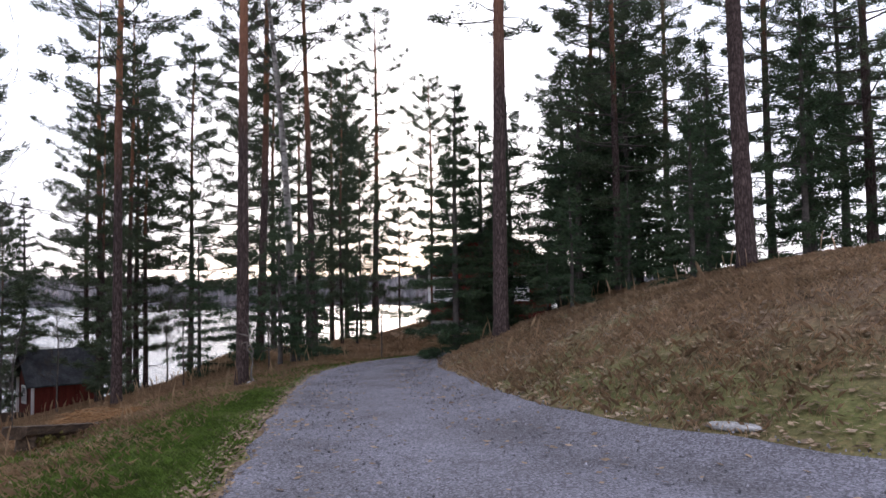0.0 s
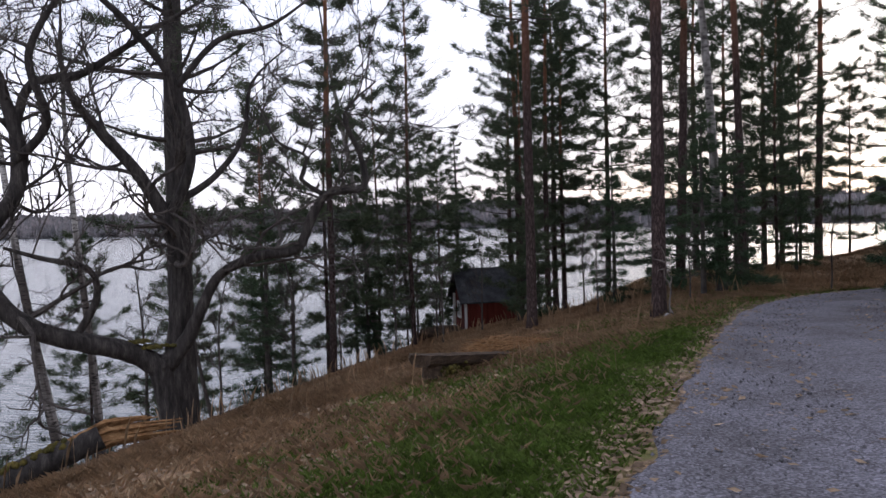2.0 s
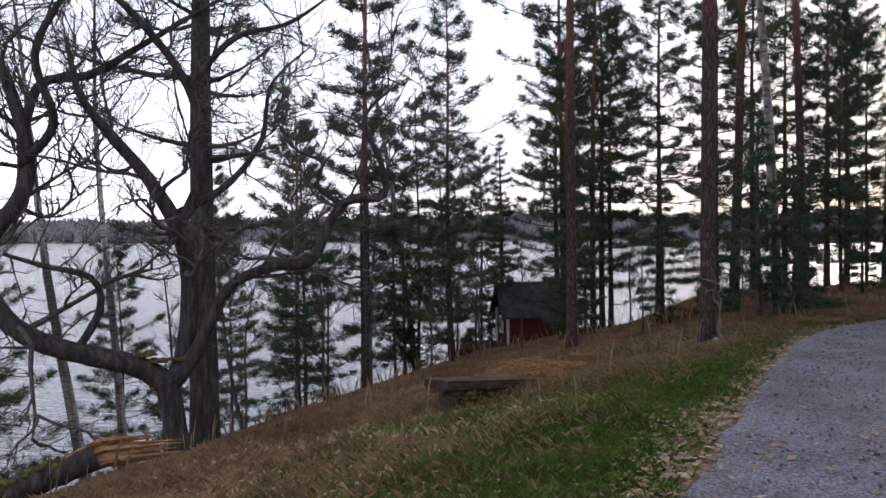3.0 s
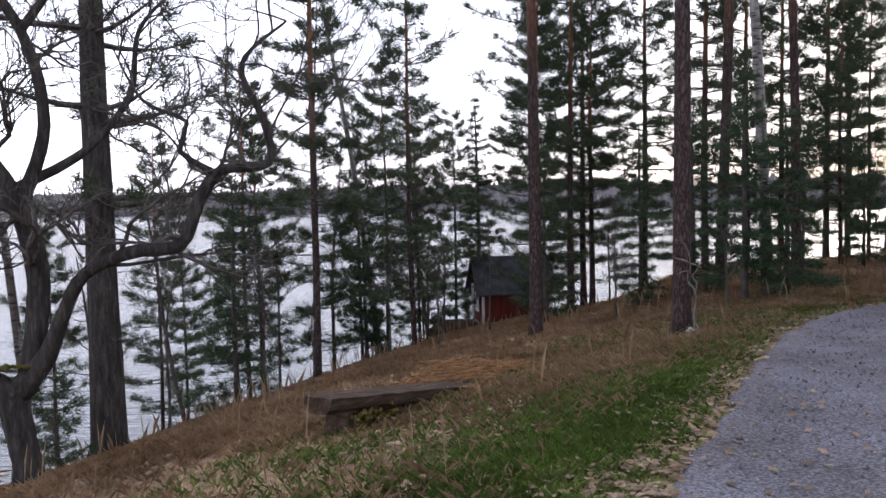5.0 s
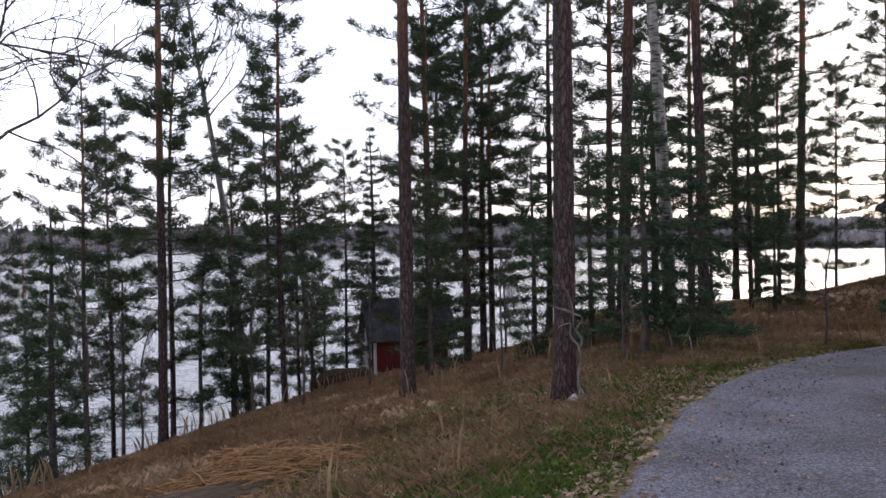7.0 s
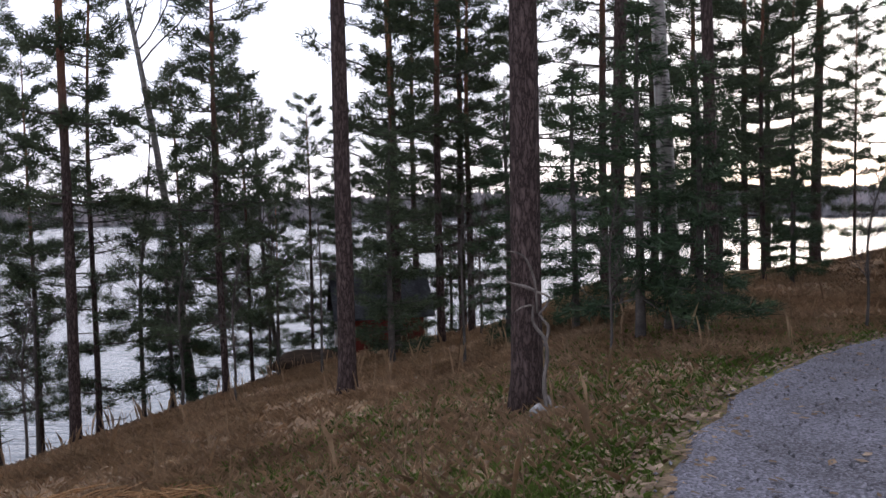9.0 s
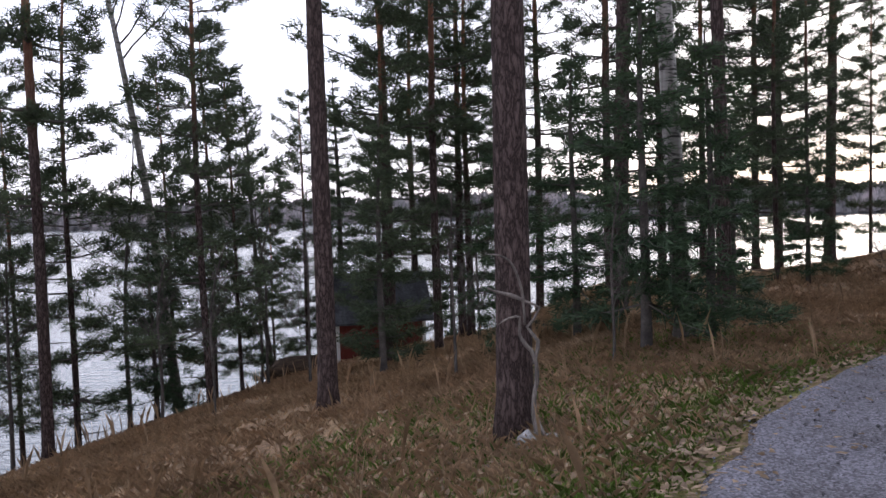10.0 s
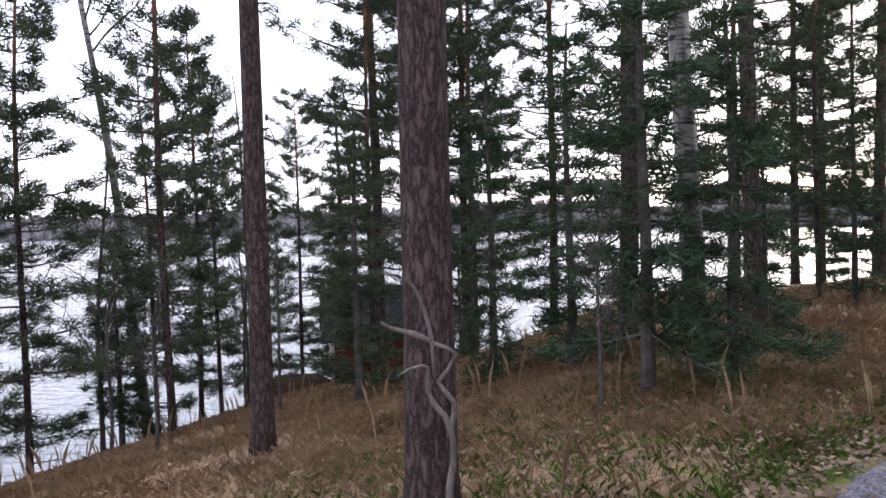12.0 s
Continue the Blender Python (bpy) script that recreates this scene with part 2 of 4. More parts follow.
def smooth_path(pts, step):
    """Catmull-Rom through the points, as (x, y, z, radius)."""
    p = np.array([pts[0], *pts, pts[-1]], float)
    out = []
    for i in range(1, len(p) - 2):
        k = max(2, int(np.linalg.norm(p[i + 1][:3] - p[i][:3]) / step))
        for s in np.linspace(0, 1, k, endpoint=False):
            a, b, c, d = p[i - 1], p[i], p[i + 1], p[i + 2]
            out.append(0.5 * (2 * b + (c - a) * s + (2 * a - 5 * b + 4 * c - d) * s * s + (3 * b - a - 3 * c + d) * s ** 3))
    out.append(p[-2])
    return np.array(out)


def tube(verts, faces, path, sides=8, rough=0.0, cap=True):
    """Adds a tapered tube along rows of (x, y, z, radius) to the lists."""
    path = np.asarray(path, float)
    start = len(verts)
    tang = np.gradient(path[:, :3], axis=0)
    tang /= np.linalg.norm(tang, axis=1)[:, None] + 1e-9
    ref = np.array([0.31, 0.95, 0.05]) if abs(tang[0][2]) > 0.7 else np.array([0.0, 0.0, 1.0])
    for q, t in zip(path, tang):
        a = np.cross(t, ref)
        a /= np.linalg.norm(a) + 1e-9
        ref = np.cross(a, t)
        for j in range(sides):
            w = 2 * math.pi * j / sides
            r = q[3] * (1 + rough * rng.uniform(-1, 1))
            verts.append(q[:3] + r * (math.cos(w) * a + math.sin(w) * ref))
    for i in range(len(path) - 1):
        for j in range(sides):
            k = (j + 1) % sides
            s = start + i * sides
            faces.append((s + j, s + k, s + sides + k, s + sides + j))
    if cap:
        faces.append(tuple(start + j for j in reversed(range(sides))))
        faces.append(tuple(start + (len(path) - 1) * sides + j for j in range(sides)))


def soft(v, w=1.0):
    return w * math.log1p(math.exp(max(-40.0, min(40.0, v / w))))


# ---- the lie of the land ----
def road_z(y):
    return 0.12 - 0.72 / (1 + math.exp(-max(-60.0, min(60.0, (y - 11.5) / 3.2))))


def edge_x(y):
    return -0.75 + 0.235 * y + 0.42 * soft(y - 17.0, 1.2) + 0.9 * soft(y - 22.5, 1.5)


def road_w(y):
    return 3.0 + 0.7 * soft(5.0 - y, 1.0)


def ground(x, y):
    """Height of the land: road, slope to the lake on one side, bank on the other."""
    e = edge_x(min(y, 34.0))
    z = road_z(y)
    left = min(e, 3.7) - x
    z -= 0.2 * soft(left - 0.7, 0.4) + 0.16 * soft(-6.0 - x, 0.5)
    z -= (0.04 + 0.05 * min(1.0, max(0.0, (4.0 - x) / 4.0))) * soft(y - 19.0, 0.8)
    b = (x - e - road_w(min(y, 24.0))) * 0.93
    if b > -3:
        r = 0.5 * soft(b - 0.15, 0.3)
        z += 3.6 * (1 - math.exp(-r / 3.6))
    z += 1.7 * math.exp(-((x - 17.0) ** 2 + (y - 35.0) ** 2) / 40.0)
    z -= 0.5 * soft(-12.3 - 0.12 * (y - 15) - x, 0.9)
    z -= 0.5 * soft(y - (39.8 + 0.5 * max(x, -4)), 1.0)
    return max(z, -9.5)


LAKE_Z = -7.0


def shore_ground(x, y):
    """Ground with small humps."""
    h = noise.noise((x * 0.9, y * 0.9, 3.1)) * 0.05 + noise.noise((x * 0.33, y * 0.33, 8.0)) * 0.09
    u = x - edge_x(min(y, 34.0))
    on = 1.0 if u < -0.5 or u > road_w(min(y, 24.0)) + 0.4 else 0.0
    return ground(x, y) + h * on


# ---- ground, road, lake, far shore ----
def axis(lo, hi, fine_lo, fine_hi, step, grow=1.35):
    out = list(np.arange(fine_lo, fine_hi + 1e-6, step))
    for sign, end, lim in ((-1, out[0], lo), (1, out[-1], hi)):
        d, v, side = step, end, []
        while (v - lim) * sign < 0:
            d *= grow
            v += sign * d
            side.append(v)
        out = out + side if sign > 0 else side[::-1] + out
    return out


def build_ground():
    xs, ys = axis(-2500, 2500, -14, 16, 0.25), axis(-2500, 2500, -4, 42, 0.25)
    verts, verge, leafy = [], [], []
    for y in ys:
        for x in xs:
            verts.append((x, y, shore_ground(x, y)))
            u = x - edge_x(min(y, 34.0))
            d = max(0.0, -u - 0.3)
            wide = 0.7 + 1.3 / (1 + math.exp((min(y, 40.0) - 12.5) / 1.5))
            far = u - road_w(min(y, 24.0))
            foot = max(0.0, 0.62 - abs(far - 0.9) * 0.3) if y < 9 else 0.2
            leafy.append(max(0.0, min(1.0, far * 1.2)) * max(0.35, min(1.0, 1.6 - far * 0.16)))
            verge.append(max(0.0, 1.0 - d / wide) * (0.72 if u > -0.35 else 1.0) if u < 0.1 else foot)
    n = len(xs)
    faces = [(j * n + i, j * n + i + 1, (j + 1) * n + i + 1, (j + 1) * n + i) for j in range(len(ys) - 1) for i in range(n - 1)]
    me = mesh_of("ground", verts, faces, LITTER, True)
    at = me.attributes.new("verge", "FLOAT", "POINT")
    at.data.foreach_set("value", verge)
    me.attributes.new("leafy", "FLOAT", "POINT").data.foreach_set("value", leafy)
    return tagged(new("ground", me), "brown slope of leaf litter and withered grass above the lake", "ground", kind="structure")


build_ground()


def build_road():
    """Gravel sheet a little above the soil, its edges ragged."""
    verts, faces, cols = [], [], 22
    ys = np.arange(-14, 33.5, 0.2)
    for y in ys:
        e, w = edge_x(min(y, 34.0)), road_w(min(y, 24.0))
        a = e + 0.16 * noise.noise((0, y * 1.3, 1.0)) + 0.07 * noise.noise((4, y * 5, 1.0))
        b = e + w + 0.5 + 0.12 * noise.noise((9, y * 1.1, 1.0))
        for i in range(cols):
            s = i / (cols - 1)
            x = a + (b - a) * s
            rim = min(s, 1 - s) * (cols - 1)
            ruts = 0.02 * math.cos((s - 0.5) * 4 * math.pi)
            z = ground(x, y) + (0.03 + ruts + 0.012 * noise.noise((x * 3, y * 3, 0)) if rim > 0 else -0.06)
            verts.append((x, y, z))
    for j in range(len(ys) - 1):
        for i in range(cols - 1):
            k = j * cols + i
            faces.append((k, k + 1, k + cols + 1, k + cols))
    return tagged(new("road", mesh_of("road", verts, faces, GRAVEL, True)), "grey gravel track curving round the foot of a bank", "road", kind="structure")


build_road()

bm = bmesh.new()
bmesh.ops.create_grid(bm, x_segments=1, y_segments=1, size=2400)
water = part("water", bm, WATER, None)
water.location = (0, 2200, LAKE_Z)
tagged(water, "pale rippled lake water reflecting the evening sky", "lake", kind="structure")


def far_shore(name, base_y, x0, x1, top, seed, label):
    """A wooded hill across the water: sloping ground with a ragged canopy of many small crowns."""
    r = np.random.default_rng(seed)
    verts, faces = [], []
    cols, rows = 90, 8
    for j in range(rows):
        for i in range(cols):
            s = i / (cols - 1)
            x = x0 + (x1 - x0) * s
            shape = 0.75 + 0.35 * noise.noise((s * 4, seed, 0)) + 0.15 * noise.noise((s * 14, seed, 2))
            taper = min(1.0, s * 10 + 0.2, (1 - s) * 10 + 0.2)
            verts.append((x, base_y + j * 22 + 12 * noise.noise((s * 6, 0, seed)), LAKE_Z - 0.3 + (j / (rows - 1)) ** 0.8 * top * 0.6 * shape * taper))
    for j in range(rows - 1):
        for i in range(cols - 1):
            k = j * cols + i
            faces.append((k, k + 1, k + cols + 1, k + cols))
    base = len(verts)
    for q in range(5200):
        k = r.integers(0, base)
        x, y, z = verts[k]
        x += r.uniform(-1, 1) * (x1 - x0) / cols
        y += r.uniform(-12, 10)
        h = r.uniform(7, 13)
        w = h * r.uniform(0.16, 0.3)
        m = len(verts)
        turn = r.uniform(0, 2)
        for a in range(4):
            verts.append((x + w * math.cos(a * 1.571 + turn), y + w * math.sin(a * 1.571 + turn), z + h * r.uniform(0.0, 0.3)))
        for a in range(4):
            verts.append((x + w * 0.7 * math.cos(a * 1.571 + turn), y + w * 0.7 * math.sin(a * 1.571 + turn), z + h * r.uniform(0.5, 0.7)))
        verts.append((x, y, z + h))
        for a in range(4):
            b = (a + 1) % 4
            faces.append((m + a, m + b, m + 4 + b, m + 4 + a))
            faces.append((m + 4 + a, m + 4 + b, m + 8))
    ob = new(name, mesh_of(name, verts, faces, HAZY_WOOD))
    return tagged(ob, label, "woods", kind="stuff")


far_shore("hazy_far_woods", 545, -760, 60, 24, 3, "low wooded hill across the lake, grey-brown with haze in its colour")
far_shore("hazy_far_woods", 430, 40, 640, 17, 5, "dark wooded headland beyond the water")


# ---- trees ----
def tuft_field(centres, dirs, count, length, width, up, seed):
    """Needle sprays: for every centre, count slim blades fanned round its direction."""
    r = np.random.default_rng(seed)
    c = np.repeat(np.asarray(centres, float), count, axis=0)
    d = np.repeat(np.asarray(dirs, float), count, axis=0)
    n = len(c)
    way = d * 0.7 + r.normal(0, 0.75, (n, 3)) + np.array([0, 0, up])
    way[:, 2] *= 0.7
    way /= np.linalg.norm(way, axis=1)[:, None] + 1e-9
    side = np.cross(way, r.normal(0, 1, (n, 3)))
    side /= np.linalg.norm(side, axis=1)[:, None] + 1e-9
    ln = (length * r.uniform(0.6, 1.3, n))[:, None]
    wd = (width * r.uniform(0.7, 1.3, n))[:, None]
    start = c + r.normal(0, length * 0.25, (n, 3))
    v = np.empty((n, 3, 3))
    v[:, 0] = start + side * wd
    v[:, 1] = start + way * ln
    v[:, 2] = start - side * wd
    return v.reshape(-1, 3)


def blades_mesh(name, verts, mat, corners=4):
    n = len(verts) // corners
    me = bpy.data.meshes.new(name)
    me.vertices.add(len(verts))
    me.vertices.foreach_set("co", np.asarray(verts, np.float32).ravel())
    me.loops.add(n * corners)
    me.loops.foreach_set("vertex_index", np.arange(n * corners, dtype=np.int32))
    me.polygons.add(n)
    me.polygons.foreach_set("loop_start", np.arange(0, n * corners, corners, dtype=np.int32))
    me.materials.append(mat)
    me.update(calc_edges=True)
    return me


def trunk_mesh(height, r, seed, mat, lean=(0, 0), wobble=0.1, sides=12, flare=1.5):
    path = []
    rr = random.Random(seed)
    ph = rr.uniform(0, 6)
    for i in range(19):
        s = (i / 18) ** 1.2
        w = wobble * math.sin(s * 5 + ph) * s
        rad = r * (1 - s) ** 0.75 * 0.95 + 0.012 + r * (flare - 1) * math.exp(-s * height / 0.25)
        path.append((lean[0] * s + w, lean[1] * s + w * 0.6, s * height - 0.25 * (1 - s), rad))
    verts, faces = [], []
    tube(verts, faces, path, sides, 0.04)
    return mesh_of("trunk", verts, faces, mat, True), np.array(path)


def on_trunk(path, z):
    return np.array([np.interp(z, path[:, 2], path[:, k]) for k in (0, 1)] + [z]), np.interp(z, path[:, 2], path[:, 3])


def pine(m, label, height=18.0, r=0.16, crown=10.0, reach=2.4, seed=1, lean=(0, 0), branches=46, dead=6, dense=1.0, group="pines", bark=None):
    """Scots pine: flaking trunk, bare below, dead stubs, then boughs with plates of needle sprays."""
    rr = random.Random(seed)
    root = thing("pine_tree", m, label, "tree", group)
    bark = bark or PINE_BARK
    me, path = trunk_mesh(height, r, seed, bark, lean, 0.12)
    part("trunk", me, bark, root)
    verts, faces, centres, dirs = [], [], [], []
    for k in range(branches):
        s = (k // 5 * 5) / branches
        z = crown + (height - crown) * s ** 0.9 * 0.98 + rr.uniform(-0.2, 0.2)
        at, tr = on_trunk(path, z)
        az = k * 2.4 + rr.uniform(-0.5, 0.5)
        ln = reach * (1 - 0.75 * s) * rr.choice((0.5, 0.8, 1.0, 1.2, 1.4)) * rr.uniform(0.85, 1.1) * (0.6 + 0.4 * min(1, s * 5 + 0.3))
        lift = -0.25 + 0.9 * s + rr.uniform(-0.15, 0.15)
        flat = np.array([math.cos(az), math.sin(az), 0])
        pts = []
        for i in range(5):
            q = i / 4
            pts.append((*(at + flat * ln * q + np.array([0, 0, lift * ln * q * 0.6 + 0.25 * ln * q * q])), max(0.008, tr * 0.28 * (1 - q) + 0.006)))
        tube(verts, faces, pts, 4, 0, False)
        twigs = max(4, int(19 * dense * (0.4 + ln / reach)))
        for j in range(twigs):
            q = 1.0 - 0.7 * rr.random() ** 1.3
            base = np.array([np.interp(q * 4, range(5), [p[a] for p in pts]) for a in range(3)])
            side = np.array([-flat[1], flat[0], 0]) * rr.uniform(-1, 1) * 0.42 * ln * (1.15 - q)
            c = base + side * 1.15 + np.array([0, 0, rr.uniform(-0.05, 0.09)])
            centres.append(c)
            w = side + flat * 0.3 + np.array([0, 0, 0.12])
            dirs.append(w / (np.linalg.norm(w) + 1e-6))
            if j % 3 == 0:
                tube(verts, faces, [(*base, 0.008), (*c, 0.004)], 3, 0, False)
    for k in range(dead):
        z = rr.uniform(crown * 0.3, crown)
        at, tr = on_trunk(path, z)
        az = rr.uniform(0, 6.28)
        ln = rr.uniform(0.25, 1.3)
        tube(verts, faces, [(*at, 0.018), (*(at + np.array([math.cos(az) * ln * 0.6, math.sin(az) * ln * 0.6, rr.uniform(-0.1, 0.1)])), 0.012),
                            (*(at + np.array([math.cos(az + 0.2) * ln, math.sin(az + 0.2) * ln, rr.uniform(-0.3, 0.2)])), 0.005)], 4, 0, False)
    part("bough", mesh_of("bough", verts, faces, DARK_BARK), DARK_BARK, root)
    part("crown", blades_mesh("crown", tuft_field(centres, dirs, 18, 0.255, 0.012, 0.2, seed), NEEDLES, 3), NEEDLES, root)
    return root


def spruce(m, label, height=6.0, reach=1.5, seed=1, low=0.3, mat=None, dense=1.0, trunk_r=None, group="spruces", name="spruce_tree", droop=0.35, count=14):
    """Conifer branched from near the ground: whorls of boughs, shorter towards the tip."""
    rr = random.Random(seed)
    mat = mat or SPRUCE
    root = thing(name, m, label, "tree", group)
    me, path = trunk_mesh(height, trunk_r or height * 0.011 + 0.015, seed, DARK_BARK, (0, 0), 0.05, 8)
    part("trunk", me, DARK_BARK, root)
    verts, faces, centres, dirs = [], [], [], []
    whorls = int(height / 0.34)
    for k in range(whorls):
        s = k / whorls
        z = low + (height - low) * s
        at, tr = on_trunk(path, z)
        for b in range(rr.choice((4, 5, 5, 6))):
            az = rr.uniform(0, 6.28)
            ln = reach * (1 - s) ** 0.8 * rr.uniform(0.6, 1.15) + 0.08
            flat = np.array([math.cos(az), math.sin(az), 0])
            drop = -droop * ln * (1 - s) + 0.3 * ln * s
            pts = [(*(at + flat * ln * q + np.array([0, 0, drop * q + 0.15 * ln * q * q])), 0.012 * (1 - q) + 0.004) for q in (0, 0.35, 0.7, 1.0)]
            tube(verts, faces, pts, 3, 0, False)
            for j in range(max(2, int(ln / 0.115 * dense))):
                q = rr.uniform(0.15, 1.0)
                base = np.array([np.interp(q, (0, 0.35, 0.7, 1.0), [p[a] for p in pts]) for a in range(3)])
                side = np.array([-flat[1], flat[0], 0]) * rr.uniform(-1, 1) * 0.38 * ln * (1.1 - q)
                centres.append(base + side + np.array([0, 0, rr.uniform(-0.07, 0.03)]))
                w = side * 1.5 + flat * 0.4
                dirs.append(w / (np.linalg.norm(w) + 1e-6))
    part("bough", mesh_of("bough", verts, faces, DARK_BARK), DARK_BARK, root)
    part("crown", blades_mesh("crown", tuft_field(centres, dirs, int(count * 1.3), 0.19, 0.0115, 0.0, seed), mat, 3), mat, root)
    return root


def twigs_from(verts, faces, start, way, length, r, depth, rr, crook=0.35):
    """A crooked bare branch that forks into finer ones."""
    p, w, pts = np.array(start, float), np.array(way, float), []
    steps = 6
    for i in range(steps + 1):
        q = i / steps
        pts.append((*p, max(0.004, r * (1 - 0.7 * q))))
        w = w + np.array([rr.uniform(-1, 1), rr.uniform(-1, 1), rr.uniform(-0.8, 1)]) * crook
        w /= np.linalg.norm(w)
        if depth and i > 1:
            for _ in range(rr.choice((1, 1, 2))):
                v = w + np.array([rr.uniform(-1, 1), rr.uniform(-1, 1), rr.uniform(-0.6, 1)]) * 0.9
                twigs_from(verts, faces, p, v / np.linalg.norm(v), length * rr.uniform(0.3, 0.6), r * 0.5, depth - 1, rr, crook)
        p = p + w * length / steps
    tube(verts, faces, pts, 5 if depth else 3, 0, False)


def bare_tree(m, label, height=10.0, r=0.09, seed=1, lean=(0.5, 0), mat=None, name="birch_tree", first=0.45, branches=16, group="bare trees"):
    rr = random.Random(seed)
    mat = mat or BIRCH_BARK
    root = thing(name, m, label, "tree", group)
    me, path = trunk_mesh(height, r, seed, mat, lean, 0.2, 10)
    part("trunk", me, mat, root)
    verts, faces = [], []
    for k in range(branches):
        z = height * (first + (1 - first) * k / branches)
        at, tr = on_trunk(path, z)
        az = rr.uniform(0, 6.28)
        twigs_from(verts, faces, at, (math.cos(az) * 0.8, math.sin(az) * 0.8, 0.75), height * 0.17 * (1.2 - k / branches), max(0.012, tr * 0.4), 2, rr, 0.2)
    part("bough", mesh_of("bough", verts, faces, DARK_BARK), DARK_BARK, root)
    return root


def stand(x, y, turn=0.0, scale=1.0, sink=0.05):
    return pose(x, y, shore_ground(x, y) - sink, 0, 0, turn) @ Matrix.Scale(scale, 4)


# the named tall pines
pine(stand(1.86, 17.86), "tall pine with furrowed grey-brown bark beside the track", 21, 0.165, 11.5, 2.6, 11, (0.2, 0), group="")
pine(stand(-1.28, 22.1), "tall slim pine with reddish upper trunk on the slope", 20, 0.15, 9.0, 2.3, 12, (0.1, 0.2))
pine(stand(5.1, 25.0), "tall slim pine among young spruces", 20, 0.13, 10.5, 2.4, 13, (-0.4, 0))
pine(stand(3.31, 25.9), "tall pine with brown trunk among young spruces", 20, 0.16, 8.5, 2.3, 14, (0.5, 0))
pine(stand(11.5, 39.9), "dark pine at the end of the spit by the water", 19, 0.2, 7.5, 3.0, 15, (0.2, 0))
pine(stand(-8.3, 25.1), "slim pine with orange bark above the shore", 19, 0.12, 5.5, 1.7, 16, (0.3, 0), branches=50)
pine(stand(-9.4, 17.0), "thick dark pine behind the old oak", 20, 0.35, 5.2, 3.4, 17, (0.3, 0), 52, 16, bark=OAK_BARK)
pine(stand(-2.3, 30.8), "pine with orange bark near the hut", 17, 0.14, 6.5, 2.2, 18)
pine(stand(-1.2, 31.9), "slim pine with orange bark near the hut", 17, 0.12, 6.5, 2.2, 19)
pine(stand(8.1, 15.5), "tall pine with grey foot at the toe of the bank", 21, 0.2, 10.5, 2.6, 20, (0.1, 0))
pine(stand(9.4, 18.2), "pine with bright orange trunk on the bank", 20, 0.13, 9.5, 2.4, 21)
pine(stand(12.4, 11.4), "dark-barked pine on top of the bank", 19, 0.22, 7.0, 3.2, 22, (-0.6, 0), 50)
bare_tree(stand(4.07, 22.6), "birch with grey mottled trunk among spruces", 15, 0.15, 31, (-0.9, 0.3), first=0.6)
bare_tree(stand(-7.9, 29.9), "leaning birch with white bark above the shore", 16, 0.14, 32, (-2.3, 0.6), first=0.6)
bare_tree(stand(-7.9, 36.6), "thin dark leaning bare tree by the water", 11, 0.09, 33, (-1.1, 0), DARK_BARK, "alder_tree")
bare_tree(stand(-10.4, 31.5), "slender bare alder on the shore", 9, 0.07, 34, (0.3, 0), DARK_BARK, "alder_tree", 0.3)
bare_tree(stand(-13.2, 17.8), "birch with greyish bark leaning over the water", 14, 0.15, 35, (-2.6, 0.2), first=0.6)
bare_tree(stand(-12.6, 18.4), "slim birch with greyish bark by the water", 14, 0.12, 36, (-0.9, 0.2), first=0.6)
bare_tree(stand(-12.6, 24.8), "thin leaning alder by the water", 8, 0.07, 37, (-1.6, 0), DARK_BARK, "alder_tree")

# younger pines, spruces and saplings: a few grown once, then copied
YOUNG = "young pine with sparse needle plates on the shore slope"
young_pines = [pine(stand(-9.3, 27.5), YOUNG, 12.5, 0.075, 1.4, 2.1, 41, (0.2, 0), 72, 5, 0.9, "young pines"),
               pine(stand(-6.0, 27.8), YOUNG, 14.0, 0.085, 2.0, 2.2, 42, (-0.2, 0), 76, 5, 0.9, "young pines"),
               pine(stand(-9.2, 34.6), YOUNG, 13.0, 0.08, 1.6, 2.0, 43, (0.1, 0.1), 70, 5, 0.9, "young pines")]
big_pines = [pine(stand(-3.4, 39.9), "dense dark pine behind the red hut", 16, 0.15, 2.4, 3.0, 44, (0, 0), 90, 5, 1.2, "shore pines"),
             pine(stand(1.4, 37.4), "dense dark pine on the shore", 17, 0.14, 3.2, 2.8, 45, (0.2, 0), 86, 5, 1.2, "shore pines")]
small_spruces = [spruce(stand(3.4, 21.6), "young dark green spruce at the edge of the wood", 5.2, 1.25, 51, 0.7, group="young spruces"),
                 spruce(stand(4.35, 22.2), "young dark green spruce at the edge of the wood", 4.4, 1.15, 52, 0.6, group="young spruces"),
                 spruce(stand(-9.6, 22.6), "dark young spruce on the shore slope", 6.5, 1.5, 53, 0.2, group="young spruces")]


def copies(models, spots):
    for i, (x, y, s) in enumerate(spots):
        copy_thing(models[i % len(models)], stand(x, y, rng.uniform(0, 360), s))


